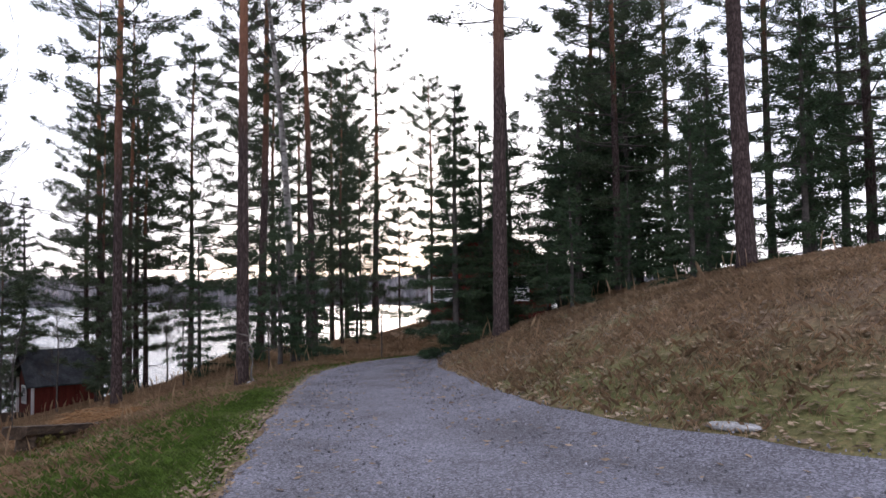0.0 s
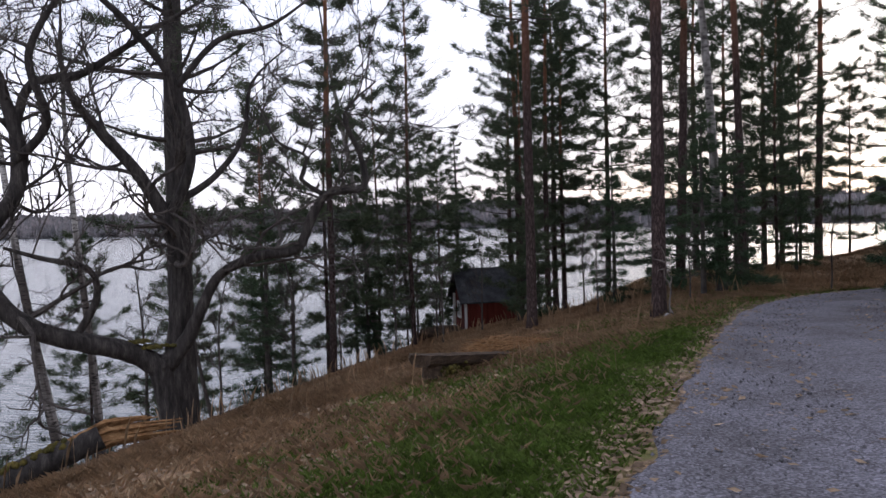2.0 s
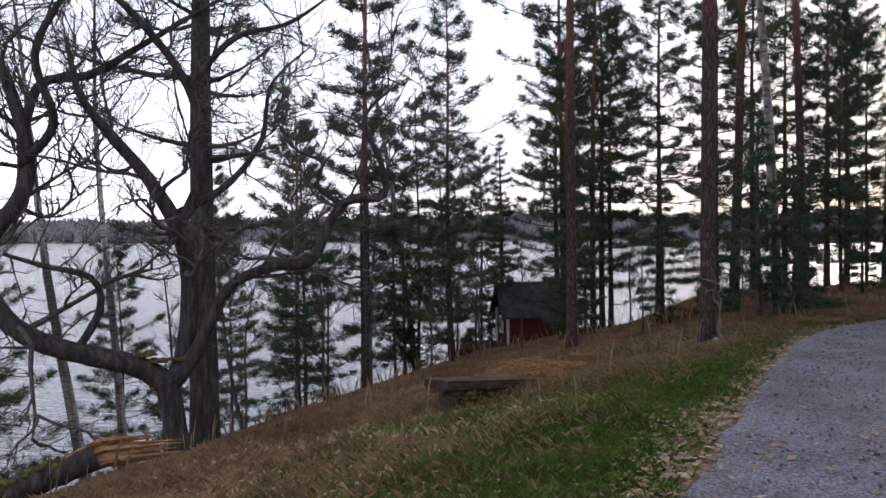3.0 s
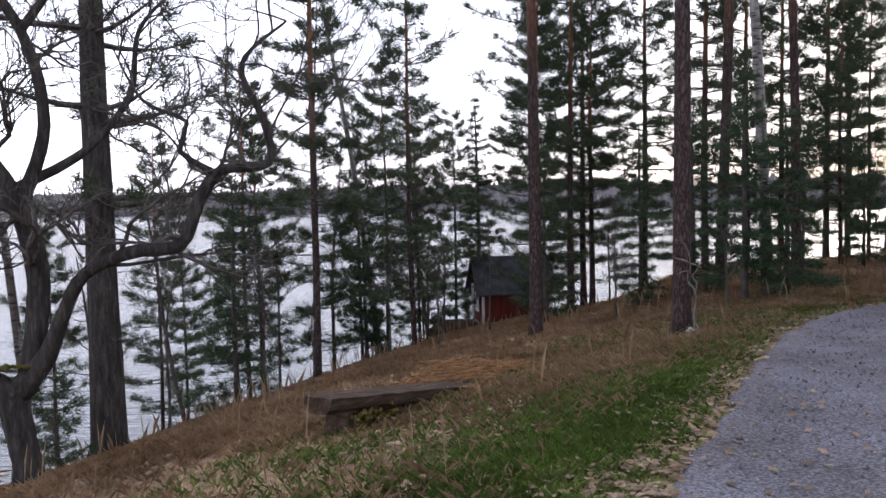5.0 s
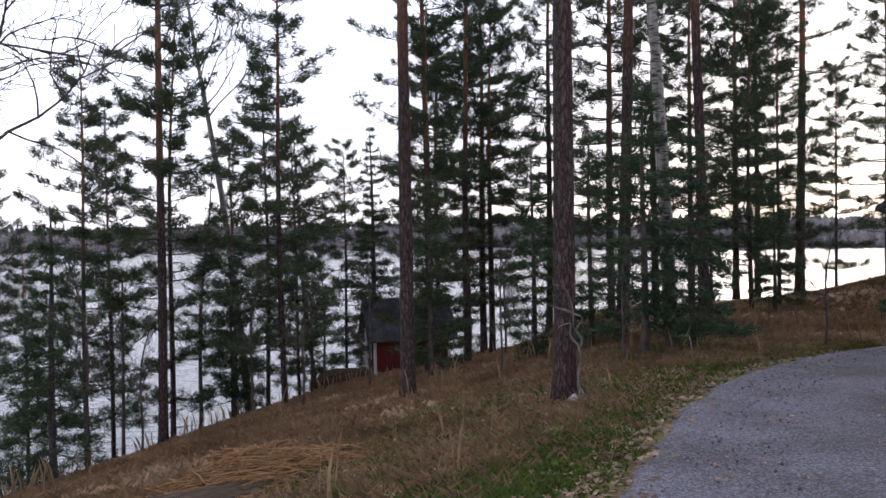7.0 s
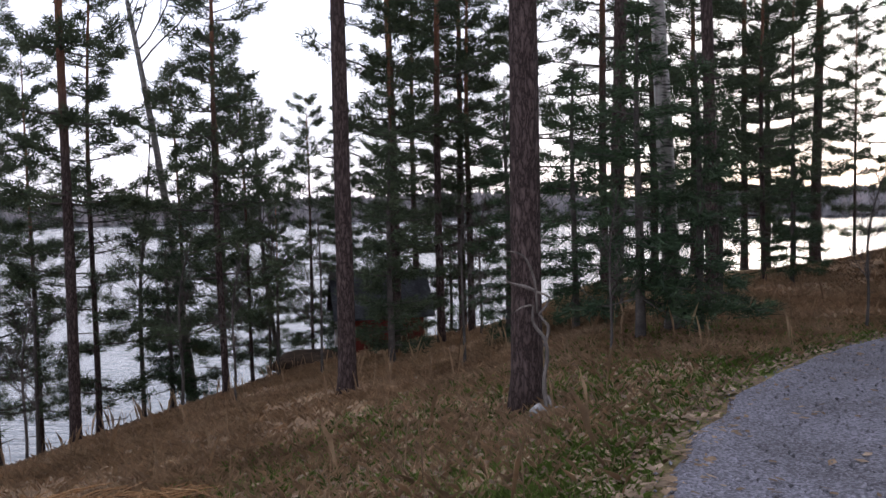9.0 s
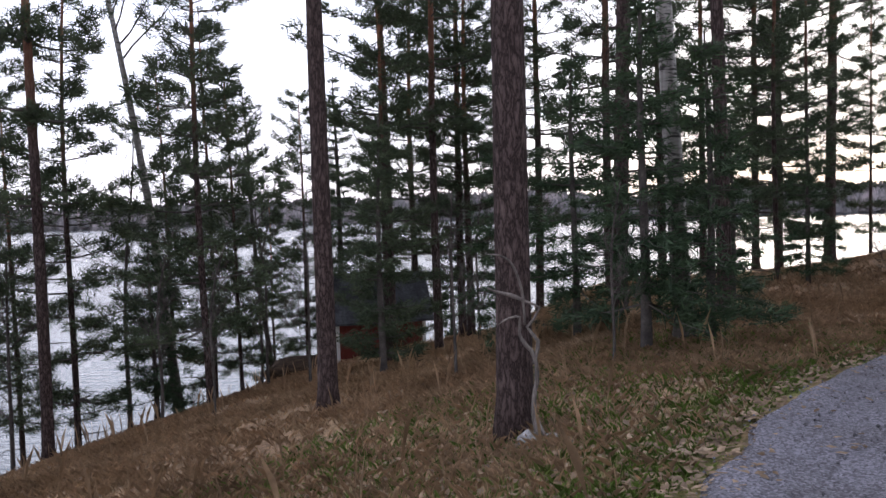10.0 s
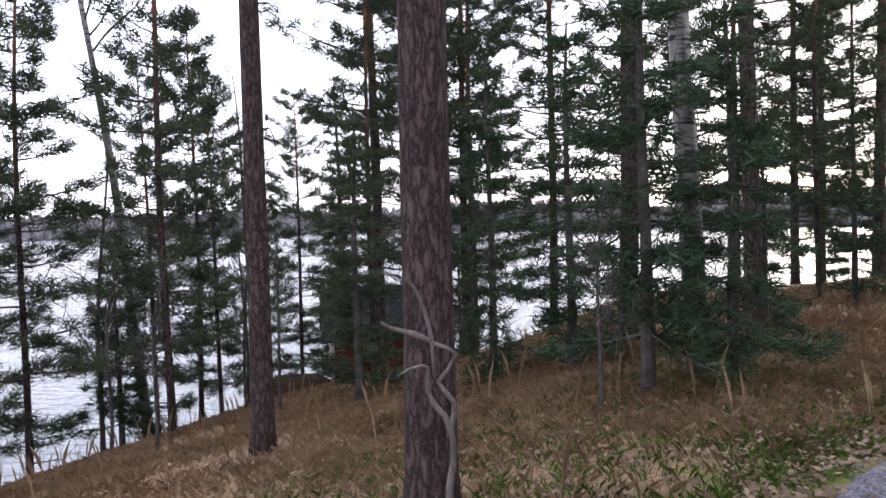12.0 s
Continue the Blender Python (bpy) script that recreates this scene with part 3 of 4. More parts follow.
copies(young_pines, [(-9.9, 33.4, 0.9), (-12.6, 29.8, 0.85), (-16.6, 31.0, 0.75),
                     (-6.6, 36.4, 0.8), (-15.4, 27.5, 0.8), (8.0, 33.0, 0.9),
                     (9.8, 36.5, 0.9), (-11.4, 26.6, 0.85), (13.6, 42.0, 0.8), (-16.8, 24.0, 0.75), (-8.8, 39.0, 0.6), (-2.1, 29.6, 0.85), (-6.9, 31.6, 0.75)])
copies(big_pines, [(5.6, 38.4, 1.0), (10.4, 42.2, 1.0), (7.4, 41.0, 0.95), (-1.0, 35.4, 0.95), (-0.6, 34.4, 0.8), (3.6, 34.0, 1.0), (9.0, 39.8, 0.95), (16.5, 44.0, 1.0), (-18.5, 19.0, 0.8),
                   (-15.6, 14.6, 0.85), (15.0, 22.0, 0.95), (18.5, 17.0, 1.0), (17.0, 12.0, 0.9), (20.5, 25.0, 1.1), (22.0, 10.5, 1.0), (13.0, 17.5, 0.9)])
copies(small_spruces, [(2.5, 24.2, 0.95), (5.3, 25.4, 0.8), (1.2, 25.4, 0.8), (-8.2, 29.2, 1.0), (-13.0, 14.6, 0.35), (-13.9, 15.8, 0.28), (12.0, 15.5, 0.6),
                       (10.8, 18.0, 0.5), (14.6, 15.0, 0.7), (8.2, 31.0, 0.8), (-2.0, 39.6, 1.1), (14.8, 19.0, 1.4), (17.6, 14.5, 1.4), (12.6, 20.5, 1.3), (15.6, 22.5, 1.6), (18.5, 20.0, 1.7), (10.6, 22.0, 1.0), (12.4, 13.3, 0.8), (12.5, 19.0, 1.6), (13.8, 18.2, 1.8), (15.2, 20.4, 1.9), (14.2, 23.0, 1.9), (13.8, 14.4, 1.1), (15.2, 12.4, 1.1), (16.8, 10.6, 1.2), (10.6, 16.2, 0.8), (20.0, 15.5, 1.5), (16.0, 17.2, 1.1), (10.3, 20.3, 1.2), (11.2, 21.4, 1.3), (9.9, 20.9, 1.5)])
SAPLING = "thin bare reddish sapling on the slope"
sapling = bare_tree(stand(-6.4, 26.2), SAPLING, 4.2, 0.03, 71, (0.3, 0.1), DARK_BARK, "bare_sapling", 0.25, 10, "bare saplings")
copies([sapling], [(-4.4, 24.6, 0.8), (-5.6, 30.4, 1.1), (-7.0, 21.8, 0.7), (0.6, 22.8, 0.7), (2.9, 20.6, 0.55), (-9.8, 19.6, 1.0), (-8.7, 22.6, 1.2), (-3.4, 27.4, 0.9),
                   (-10.2, 26.4, 1.3), (-7.2, 33.6, 1.3), (6.9, 22.6, 0.6), (-12.4, 20.4, 1.3), (0.2, 29.4, 0.9), (12.4, 30.6, 0.5), (13.1, 29.7, 0.4), (11.8, 31.4, 0.45), (13.6, 30.4, 0.5)])
spruce(stand(8.75, 20.3), "big dark spruce hanging over the bend of the track", 9.0, 1.75, 61, 0.05, dense=1.7, group="", count=18)
spruce(stand(-1.6, 27.0), "bushy young pine in front of the hut", 5.6, 1.1, 64, 0.5, NEEDLES, 1.2, group="", name="young_pine_tree", droop=0.1)
spruce(stand(-6.1, 39.0), "slim conical spruce behind the hut", 11.5, 1.6, 62, 1.0, group="", dense=1.1)
spruce(stand(-9.7, 15.9), "small pine sapling with open whorls", 2.2, 0.6, 63, 0.3, NEEDLES, 0.6, group="", name="pine_sapling", droop=-0.3)


# ---- the old oak ----
def old_oak():
    base = Vector((-7.05, 12.3, ground(-7.05, 12.3) - 0.1))
    root = thing("oak_tree", Matrix.Translation(base), "old crooked leafless oak with mossy fork", "tree")
    right = np.array([0.853, 0.522, 0.0])
    deep = np.array([-0.522, 0.853, 0.0])

    def limb(rows):
        rows = [(a * (0.9 if a < -0.5 else 1.0), h, d, r) for a, h, d, r in rows]
        return smooth_path([(*(right * a + deep * d + np.array([0, 0, h])), r) for a, h, d, r in rows], 0.14)

    rr = random.Random(5)
    verts, faces = [], []
    tube(verts, faces, limb([(0.04, -0.3, 0, 0.31), (0.02, 0.3, 0, 0.2), (-0.06, 0.9, 0, 0.185), (-0.14, 1.45, 0, 0.21)]), 14, 0.05)
    part("trunk", mesh_of("trunk", verts, faces, OAK_BARK, True), OAK_BARK, root)
    limbs = [
        [(-0.1, 1.35, 0, 0.21), (-0.65, 1.7, -0.1, 0.18), (-1.4, 1.95, -0.3, 0.165), (-2.15, 2.2, -0.4, 0.16), (-2.7, 2.6, -0.4, 0.15), (-3.05, 3.2, -0.3, 0.14), (-2.95, 3.85, -0.1, 0.13),
         (-2.5, 4.5, 0.1, 0.13), (-2.45, 5.3, 0.2, 0.12), (-2.6, 5.95, 0.2, 0.10), (-2.9, 6.6, 0.2, 0.08), (-3.7, 6.9, 0.2, 0.06), (-4.6, 6.8, 0.1, 0.03)],
        [(-2.48, 5.5, 0.2, 0.08), (-2.2, 6.3, 0.3, 0.075), (-1.4, 6.5, 0.4, 0.07), (-0.6, 7.0, 0.5, 0.055), (0.3, 7.6, 0.6, 0.04), (1.2, 8.2, 0.6, 0.02)],
        [(-0.05, 1.4, 0, 0.18), (0.35, 1.9, -0.1, 0.13), (0.62, 2.5, -0.3, 0.10), (0.9, 3.0, -0.5, 0.085), (1.5, 3.3, -0.8, 0.09), (2.15, 3.4, -1.0, 0.085), (2.4, 3.95, -1.1, 0.09), (2.7, 4.35, -1.2, 0.075),
         (3.3, 4.45, -1.3, 0.06), (3.25, 5.0, -1.3, 0.05), (3.0, 5.7, -1.3, 0.035), (3.6, 6.3, -1.2, 0.015)],
        [(2.65, 4.3, -1.2, 0.05), (2.2, 4.6, -1.3, 0.04), (2.3, 4.95, -1.4, 0.03), (1.8, 5.2, -1.5, 0.022), (1.5, 5.8, -1.5, 0.01)],
        [(0.1, 1.6, 0.05, 0.16), (0.22, 2.4, 0.1, 0.15), (0.25, 3.1, 0.1, 0.15), (0.1, 3.9, 0, 0.14), (-0.35, 4.75, -0.1, 0.11), (-1.05, 5.5, -0.2, 0.09), (-1.5, 6.1, -0.2, 0.06), (-1.7, 7.0, -0.1, 0.03)],
        [(0.12, 4.0, 0, 0.1), (0.5, 5.0, -0.3, 0.08), (0.3, 6.2, -0.4, 0.07), (-0.4, 7.2, -0.5, 0.06), (-1.3, 7.9, -0.5, 0.04), (-2.1, 8.4, -0.5, 0.02)],
        [(0.3, 6.2, -0.4, 0.06), (1.0, 7.0, -0.6, 0.05), (1.9, 7.3, -0.7, 0.035), (2.8, 8.0, -0.6, 0.015)],
        [(-2.5, 5.0, 0.1, 0.08), (-1.9, 5.6, -0.3, 0.07), (-2.1, 6.6, -0.6, 0.06), (-1.5, 7.6, -0.8, 0.04), (-0.9, 8.3, -0.8, 0.015)],
        [(0.1, 4.2, 0, 0.08), (0.9, 4.7, 0.3, 0.06), (1.5, 5.5, 0.5, 0.05), (1.7, 6.5, 0.5, 0.03), (2.4, 7.2, 0.4, 0.012)],
        [(-1.6, 2.05, -0.3, 0.07), (-1.2, 2.7, -0.5, 0.06), (-1.3, 3.2, -0.7, 0.05), (-2.0, 3.4, -0.8, 0.04), (-2.6, 3.6, -0.9, 0.025)],
    ]
    for rows in limbs:
        verts, faces = [], []
        p = limb(rows)
        tube(verts, faces, p, 10, 0.06)
        part("limb", mesh_of("limb", verts, faces, OAK_BARK, True), OAK_BARK, root)
    verts, faces = [], []
    for rows in limbs:
        p = limb(rows)
        n = len(p)
        for i in range(int(n * 0.3), n, 2):
            w = np.array([rr.uniform(-1, 1), rr.uniform(-1, 1), rr.uniform(-0.4, 1)])
            twigs_from(verts, faces, p[i][:3], w / np.linalg.norm(w), rr.uniform(0.8, 2.3), max(0.016, p[i][3] * 0.36), 2, rr, 0.42)
    part("twig_spray", mesh_of("twig_spray", verts, faces, DARK_BARK), DARK_BARK, root)
    verts, faces = [], []
    for a, h, d, r in ((-0.5, 1.86, -0.05, 0.2), (-0.25, 1.75, -0.05, 0.22), (0.1, 1.75, 0, 0.18)):
        c = right * a + deep * d + np.array([0, 0, h])
        for k in range(40):
            w = rr.uniform(0, 6.28)
            q = c + right * math.cos(w) * r * rr.random() + deep * math.sin(w) * r * rr.random()
            tube(verts, faces, [(*q, 0.05), (*(q + np.array([0, 0, 0.03])), 0.045), (*(q + np.array([0, 0, 0.05])), 0.01)], 5, 0.2)
    part("moss_cushion", mesh_of("moss_cushion", verts, faces, MOSS, True), MOSS, root, "yellow-green moss in the fork")


old_oak()


def fallen_limb():
    """Broken mossy oak limb lying below the tree, its torn end orange."""
    g = ground(-6.8, 10.6)
    root = thing("fallen_branch", pose(-6.75, 10.75, g), "broken mossy oak branch lying on the slope", "branch")
    right = np.array([0.84, 0.54, 0.0])
    rows = [(-3.6, -0.15, 0.12), (-3.1, 0.12, 0.15), (-2.5, 0.25, 0.17), (-2.1, -0.05, 0.2), (-1.6, 0.12, 0.2), (-1.0, 0.25, 0.19), (-0.5, 0.4, 0.2)]
    slope = lambda a: ground(-6.75 + right[0] * a, 10.75 + right[1] * a) - g + 0.22
    verts, faces = [], []
    tube(verts, faces, smooth_path([(*(right * a + np.array([0, 0, h * 0.5 + slope(a)])), r) for a, h, r in rows], 0.12), 12, 0.1)
    part("limb", mesh_of("limb", verts, faces, OAK_BARK, True), OAK_BARK, root)
    verts, faces = [], []
    rr = random.Random(8)
    for k in range(26):
        o = np.array([rr.uniform(-0.06, 0.06), rr.uniform(-0.1, 0.1), rr.uniform(-0.14, 0.14)])
        e = rr.uniform(0.1, 0.75)
        tube(verts, faces, [(*(right * -0.9 + o + np.array([0, 0, 0.14 + slope(-0.9)])), 0.05), (*(right * -0.35 + o * 1.3 + np.array([0, 0, 0.2 + slope(-0.35)])), 0.05),
                            (*(right * e + o * 1.2 + np.array([0, 0, 0.1 - 0.25 * e + slope(e) + 0.05])), 0.008)], 5, 0.2)
    part("torn_end", mesh_of("torn_end", verts, faces, SPLIT_WOOD), SPLIT_WOOD, root, "splintered orange heartwood")
    verts, faces = [], []
    for k in range(150):
        a = rr.uniform(-3.3, -0.9)
        h = np.interp(a, [q[0] for q in rows], [q[1] for q in rows]) * 0.5 + slope(a)
        q = right * a + np.array([rr.uniform(-0.1, 0.1), rr.uniform(-0.12, 0.12), h + 0.13])
        tube(verts, faces, [(*q, 0.07), (*(q + np.array([0, 0, 0.05])), 0.055), (*(q + np.array([0, 0, 0.08])), 0.015)], 5, 0.2)
    part("moss_cushion", mesh_of("moss_cushion", verts, faces, MOSS, True), MOSS, root, "olive moss on the bark")


fallen_limb()


# ---- rotten log bench ----
def log_bench():
    x0, y0, x1, y1 = -2.35, 11.45, -1.15, 14.2
    way = np.array([x1 - x0, y1 - y0, 0.0])
    ln = np.linalg.norm(way)
    way /= ln
    side = np.array([way[1], -way[0], 0])
    g = ground(x0, y0)
    turn = math.degrees(math.atan2(way[1], way[0]))
    root = thing("log_bench", pose(x0, y0, g, 0, 0, turn), "rotten split-log bench sinking into the slope", "bench")
    rr = random.Random(3)
    rise = ground(x1, y1) - g
    verts, faces = [], []
    n = 22
    for i in range(n):
        s = i / (n - 1)
        z = 0.46 - 0.4 * s + rise * s + 0.02 * noise.noise((i * 0.7, 0, 5))
        w0, w1 = -0.24 + 0.03 * noise.noise((i * 0.9, 3, 5)), 0.22 + 0.03 * noise.noise((i * 0.8, 9, 5))
        for yy, zz in ((w0, z), (w0 * 0.5, z + 0.012 * rr.uniform(-1, 1)), (0, z + 0.012 * rr.uniform(-1, 1)), (w1 * 0.5, z + 0.01 * rr.uniform(-1, 1)), (w1, z),
                       (w1 * 0.85, z - 0.09), (w1 * 0.4, z - 0.2), (w0 * 0.4, z - 0.21), (w0 * 0.85, z - 0.13)):
            verts.append((s * ln + (0.05 * rr.uniform(-1, 1) if i in (0, n - 1) else 0), yy, zz))
    for i in range(n - 1):
        for j in range(9):
            k = (j + 1) % 9
            faces.append((i * 9 + j, i * 9 + 9 + j, i * 9 + 9 + k, i * 9 + k))
    faces.append(tuple(range(9)))
    faces.append(tuple((n - 1) * 9 + j for j in reversed(range(9))))
    part("seat", mesh_of("seat", verts, faces, ROTTEN), ROTTEN, root, "half log, grey and cracked")
    for a, mat in ((0.35, ROTTEN), (1.6, ROTTEN)):
        verts, faces = [], []
        h = 0.3 - 0.4 * a / ln + rise * a / ln
        tube(verts, faces, [(a, 0, -0.25, 0.2), (a, 0.01, 0.0, 0.17), (a + 0.01, 0, max(0.08, h), 0.16)], 11, 0.1)
        part("support", mesh_of("support", verts, faces, mat), mat, root)
    verts, faces = [], []
    for k in range(60):
        a = rr.uniform(0.35, 1.1)
        q = np.array([a, -0.2 + rr.uniform(-0.08, 0.12), rr.uniform(0.0, 0.2) + rise * a / ln])
        tube(verts, faces, [(*q, 0.035), (*(q + np.array([0, -0.01, 0.025])), 0.03), (*(q + np.array([0, -0.01, 0.045])), 0.008)], 5, 0.2)
    part("moss_cushion", mesh_of("moss_cushion", verts, faces, MOSS, True), MOSS, root, "yellow moss at the support")


log_bench()


# ---- dead sapling and stones at the big pine ----
def snag():
    g = ground(2.15, 17.55)
    root = thing("dead_sapling", pose(2.0, 17.5, g - 0.05), "bleached twisted dead sapling leaning on the pine trunk", "dead tree")
    verts, faces = [], []
    for rows in ([(0.1, 0, 0, 0.045), (0.06, 0, 0.35, 0.04), (0.1, 0, 0.7, 0.035), (0.05, -0.02, 0.95, 0.032), (-0.12, -0.02, 1.12, 0.026), (-0.1, -0.04, 1.3, 0.02), (-0.38, -0.05, 1.28, 0.014), (-0.55, -0.06, 1.22, 0.006)],
                 [(0.07, 0, 0.8, 0.03), (0.12, -0.03, 1.05, 0.028), (0.02, -0.05, 1.2, 0.022), (0.14, -0.05, 1.4, 0.018), (-0.2, -0.05, 1.52, 0.03), (-0.62, -0.05, 1.58, 0.022), (-0.75, -0.05, 1.62, 0.008)],
                 [(0.0, -0.04, 1.22, 0.02), (-0.05, -0.08, 1.6, 0.02), (-0.22, -0.1, 1.86, 0.018), (-0.45, -0.12, 1.95, 0.014), (-0.7, -0.12, 1.97, 0.005)],
                 [(0.1, 0, 0.2, 0.03), (0.16, -0.03, 0.06, 0.025), (0.22, -0.05, -0.02, 0.012)]):
        tube(verts, faces, [(q[0] * (0.42 if q[0] < 0 else 0.9), q[1], q[2] * 0.82, q[3] * 0.58) for q in smooth_path(rows, 0.08)], 7, 0.15)
    part("stem", mesh_of("stem", verts, faces, DEAD_WOOD, True), DEAD_WOOD, root)


snag()


def boulder(x, y, sx, sy, sz, seed, label, mat=None, name="stone"):
    bm = bmesh.new()
    bmesh.ops.create_icosphere(bm, subdivisions=3, radius=1)
    for v in bm.verts:
        k = 1 + 0.22 * noise.noise(v.co * 1.4 + Vector((seed, 0, 0))) + 0.07 * noise.noise(v.co * 4 + Vector((0, seed, 0)))
        v.co = Vector((v.co.x * sx * k, v.co.y * sy * k, v.co.z * sz * k))
    ob = part(name, bm, mat or STONE, None)
    ob.matrix_world = pose(x, y, shore_ground(x, y) + sz * 0.25, 0, 0, seed * 40)
    for p in ob.data.polygons:
        p.use_smooth = True
    return tagged(ob, label, "stone")


boulder(2.0, 17.45, 0.1, 0.08, 0.1, 1, "pale grey stone at the foot of the pine")
boulder(2.2, 17.5, 0.08, 0.06, 0.04, 2, "small grey stone in the grass")
boulder(4.9, 3.3, 0.3, 0.1, 0.05, 3, "flat pale rock at the foot of the bank")


def brush_pile():
    """Raked-up sticks and stems in a low heap behind the bench."""
    rr = random.Random(12)
    verts, faces = [], []
    for k in range(320):
        x, y = -1.5 + rr.gauss(0, 0.5), 14.9 + rr.gauss(0, 0.6)
        h = 0.34 * math.exp(-((x + 1.5) ** 2 + (y - 14.9) ** 2) / 0.8) * rr.random() + 0.03
        a, ln = rr.gauss(0.6, 0.7), rr.uniform(0.2, 0.8)
        p = np.array([x, y, shore_ground(x, y) + h])
        d = np.array([math.cos(a), math.sin(a), rr.uniform(-0.15, 0.15)]) * ln
        tube(verts, faces, [(*(p - d * 0.5), 0.008), (*(p + np.array([0, 0, 0.03])), 0.007), (*(p + d * 0.5), 0.003)], 4, 0.1, False)
    tagged(new("brushwood", mesh_of("brushwood", verts, faces, SPLIT_WOOD)), "low heap of reddish brown sticks", "brushwood", kind="stuff")


brush_pile()
boulder(-6.3, 35.2, 1.3, 0.8, 0.45, 5, "dark rock beside the hut", ROTTEN, "mossy_rock")


# ---- red hut ----
def boards(parent, x0, x1, y, z0, z1, w=0.14, mat=None, gable=None):
    """Upright boards with gaps, on a wall that faces -y; gable(x) gives the top."""
    n = max(1, round((x1 - x0) / w))
    step = (x1 - x0) / n
    for i in range(n):
        a, b = x0 + i * step + 0.004, x0 + (i + 1) * step - 0.004
        bm = bmesh.new()
        ta, tb = (gable(a), gable(b)) if gable else (z1, z1)
        p = [bm.verts.new(c) for c in ((a, y, z0), (b, y, z0), (b, y, tb), (a, y, ta), (a, y + 0.022, z0), (b, y + 0.022, z0), (b, y + 0.022, tb), (a, y + 0.022, ta))]
        for f in ((0, 1, 2, 3), (5, 4, 7, 6), (1, 5, 6, 2), (4, 0, 3, 7), (3, 2, 6, 7), (4, 5, 1, 0)):
            bm.faces.new([p[k] for k in f])
        part("board", bm, mat or RED_PAINT, parent)


def cabin(m, label, name, lx, ly, wall, ridge, over, window, gable_front, lift=0.0):
    """A small timber house. Its ridge runs along x, or along y if gable_front."""
    root = thing(name, m, label, "house")
    part("foundation", one_box((-lx / 2 + 0.05, -ly / 2 + 0.05, -0.8), (lx / 2 - 0.05, ly / 2 - 0.05, 0.06 + lift)), STONE, root)
    body = bmesh.new()
    half = (lx if gable_front else ly) / 2
    hx, hy = lx / 2 - 0.03, ly / 2 - 0.03
    z0 = 0.05 + lift
    if gable_front:
        sec = [(-hx, z0), (hx, z0), (hx, wall), (0, ridge - 0.05), (-hx, wall)]
        rows = [[body.verts.new((a, s, b)) for a, b in sec] for s in (-hy, hy)]
    else:
        sec = [(-hy, z0), (hy, z0), (hy, wall), (0, ridge - 0.05), (-hy, wall)]
        rows = [[body.verts.new((s, a, b)) for a, b in sec] for s in (-hx, hx)]
    body.faces.new(rows[0])
    body.faces.new(rows[1][::-1])
    for j in range(5):
        k = (j + 1) % 5
        body.faces.new((rows[0][j], rows[1][j], rows[1][k], rows[0][k]))
    bmesh.ops.recalc_face_normals(body, faces=body.faces)
    wall_part = part("wall", body, RED_PAINT, root, "red-painted boarded walls")
    top = (lambda x: wall + (ridge - wall) * (1 - abs(x) / half) - 0.02) if gable_front else None
    boards(wall_part, -lx / 2, lx / 2, -ly / 2 - 0.012, z0, wall, 0.14, None, top)
    pitch = (ridge - wall) / half
    for s in (-1, 1):
        bm = bmesh.new()
        run = half + over
        if gable_front:
            c = [(0, -ly / 2 - over, ridge), (0, ly / 2 + over, ridge), (s * run, ly / 2 + over, ridge - pitch * run), (s * run, -ly / 2 - over, ridge - pitch * run)]
        else:
            c = [(-lx / 2 - over, 0, ridge), (lx / 2 + over, 0, ridge), (lx / 2 + over, s * run, ridge - pitch * run), (-lx / 2 - over, s * run, ridge - pitch * run)]
        lowv = [bm.verts.new(p) for p in c]
        upv = [bm.verts.new((p[0], p[1], p[2] + 0.07)) for p in c]
        bm.faces.new(lowv)
        bm.faces.new(upv[::-1])
        for j in range(4):
            k = (j + 1) % 4
            bm.faces.new((lowv[j], upv[j], upv[k], lowv[k]))
        bmesh.ops.recalc_face_normals(bm, faces=bm.faces)
        part("roof", bm, FELT, root, "dark felt roof")
        # barge boards on the gable ends
        for e in (-1, 1):
            bm = bmesh.new()
            if gable_front:
                y = e * (ly / 2 + over)
                q = [(0, y, ridge + 0.05), (s * run, y, ridge - pitch * run + 0.05), (s * run, y, ridge - pitch * run - 0.09), (0, y, ridge - 0.09)]
                d = (0, e * 0.025, 0)
            else:
                x = e * (lx / 2 + over)
                q = [(x, 0, ridge + 0.05), (x, s * run, ridge - pitch * run + 0.05), (x, s * run, ridge - pitch * run - 0.09), (x, 0, ridge - 0.09)]
                d = (e * 0.025, 0, 0)
            f = [bm.verts.new(p) for p in q]
            g = [bm.verts.new([a + b for a, b in zip(p, d)]) for p in q]
            bm.faces.new(f)
            bm.faces.new(g[::-1])
            for j in range(4):
                k = (j + 1) % 4
                bm.faces.new((f[j], g[j], g[k], f[k]))
            bmesh.ops.recalc_face_normals(bm, faces=bm.faces)
            part("barge_board", bm, FELT, root)
    for sx in (-1, 1):
        for sy in (-1, 1):
            cx, cy = sx * (lx / 2 + 0.012), sy * (ly / 2 + 0.02)
            part("corner_board", one_box((cx - 0.06, cy - 0.025, z0), (cx + 0.06, cy + 0.025, wall - 0.02), 0.006), WHITE_PAINT, root, "white corner board")
            part("corner_board", one_box((cx - sx * 0.0 - 0.022, cy - sy * 0.14 - 0.06, z0), (cx + 0.022, cy - sy * 0.14 + 0.06, wall - 0.02), 0.006), WHITE_PAINT, root, "white corner board")
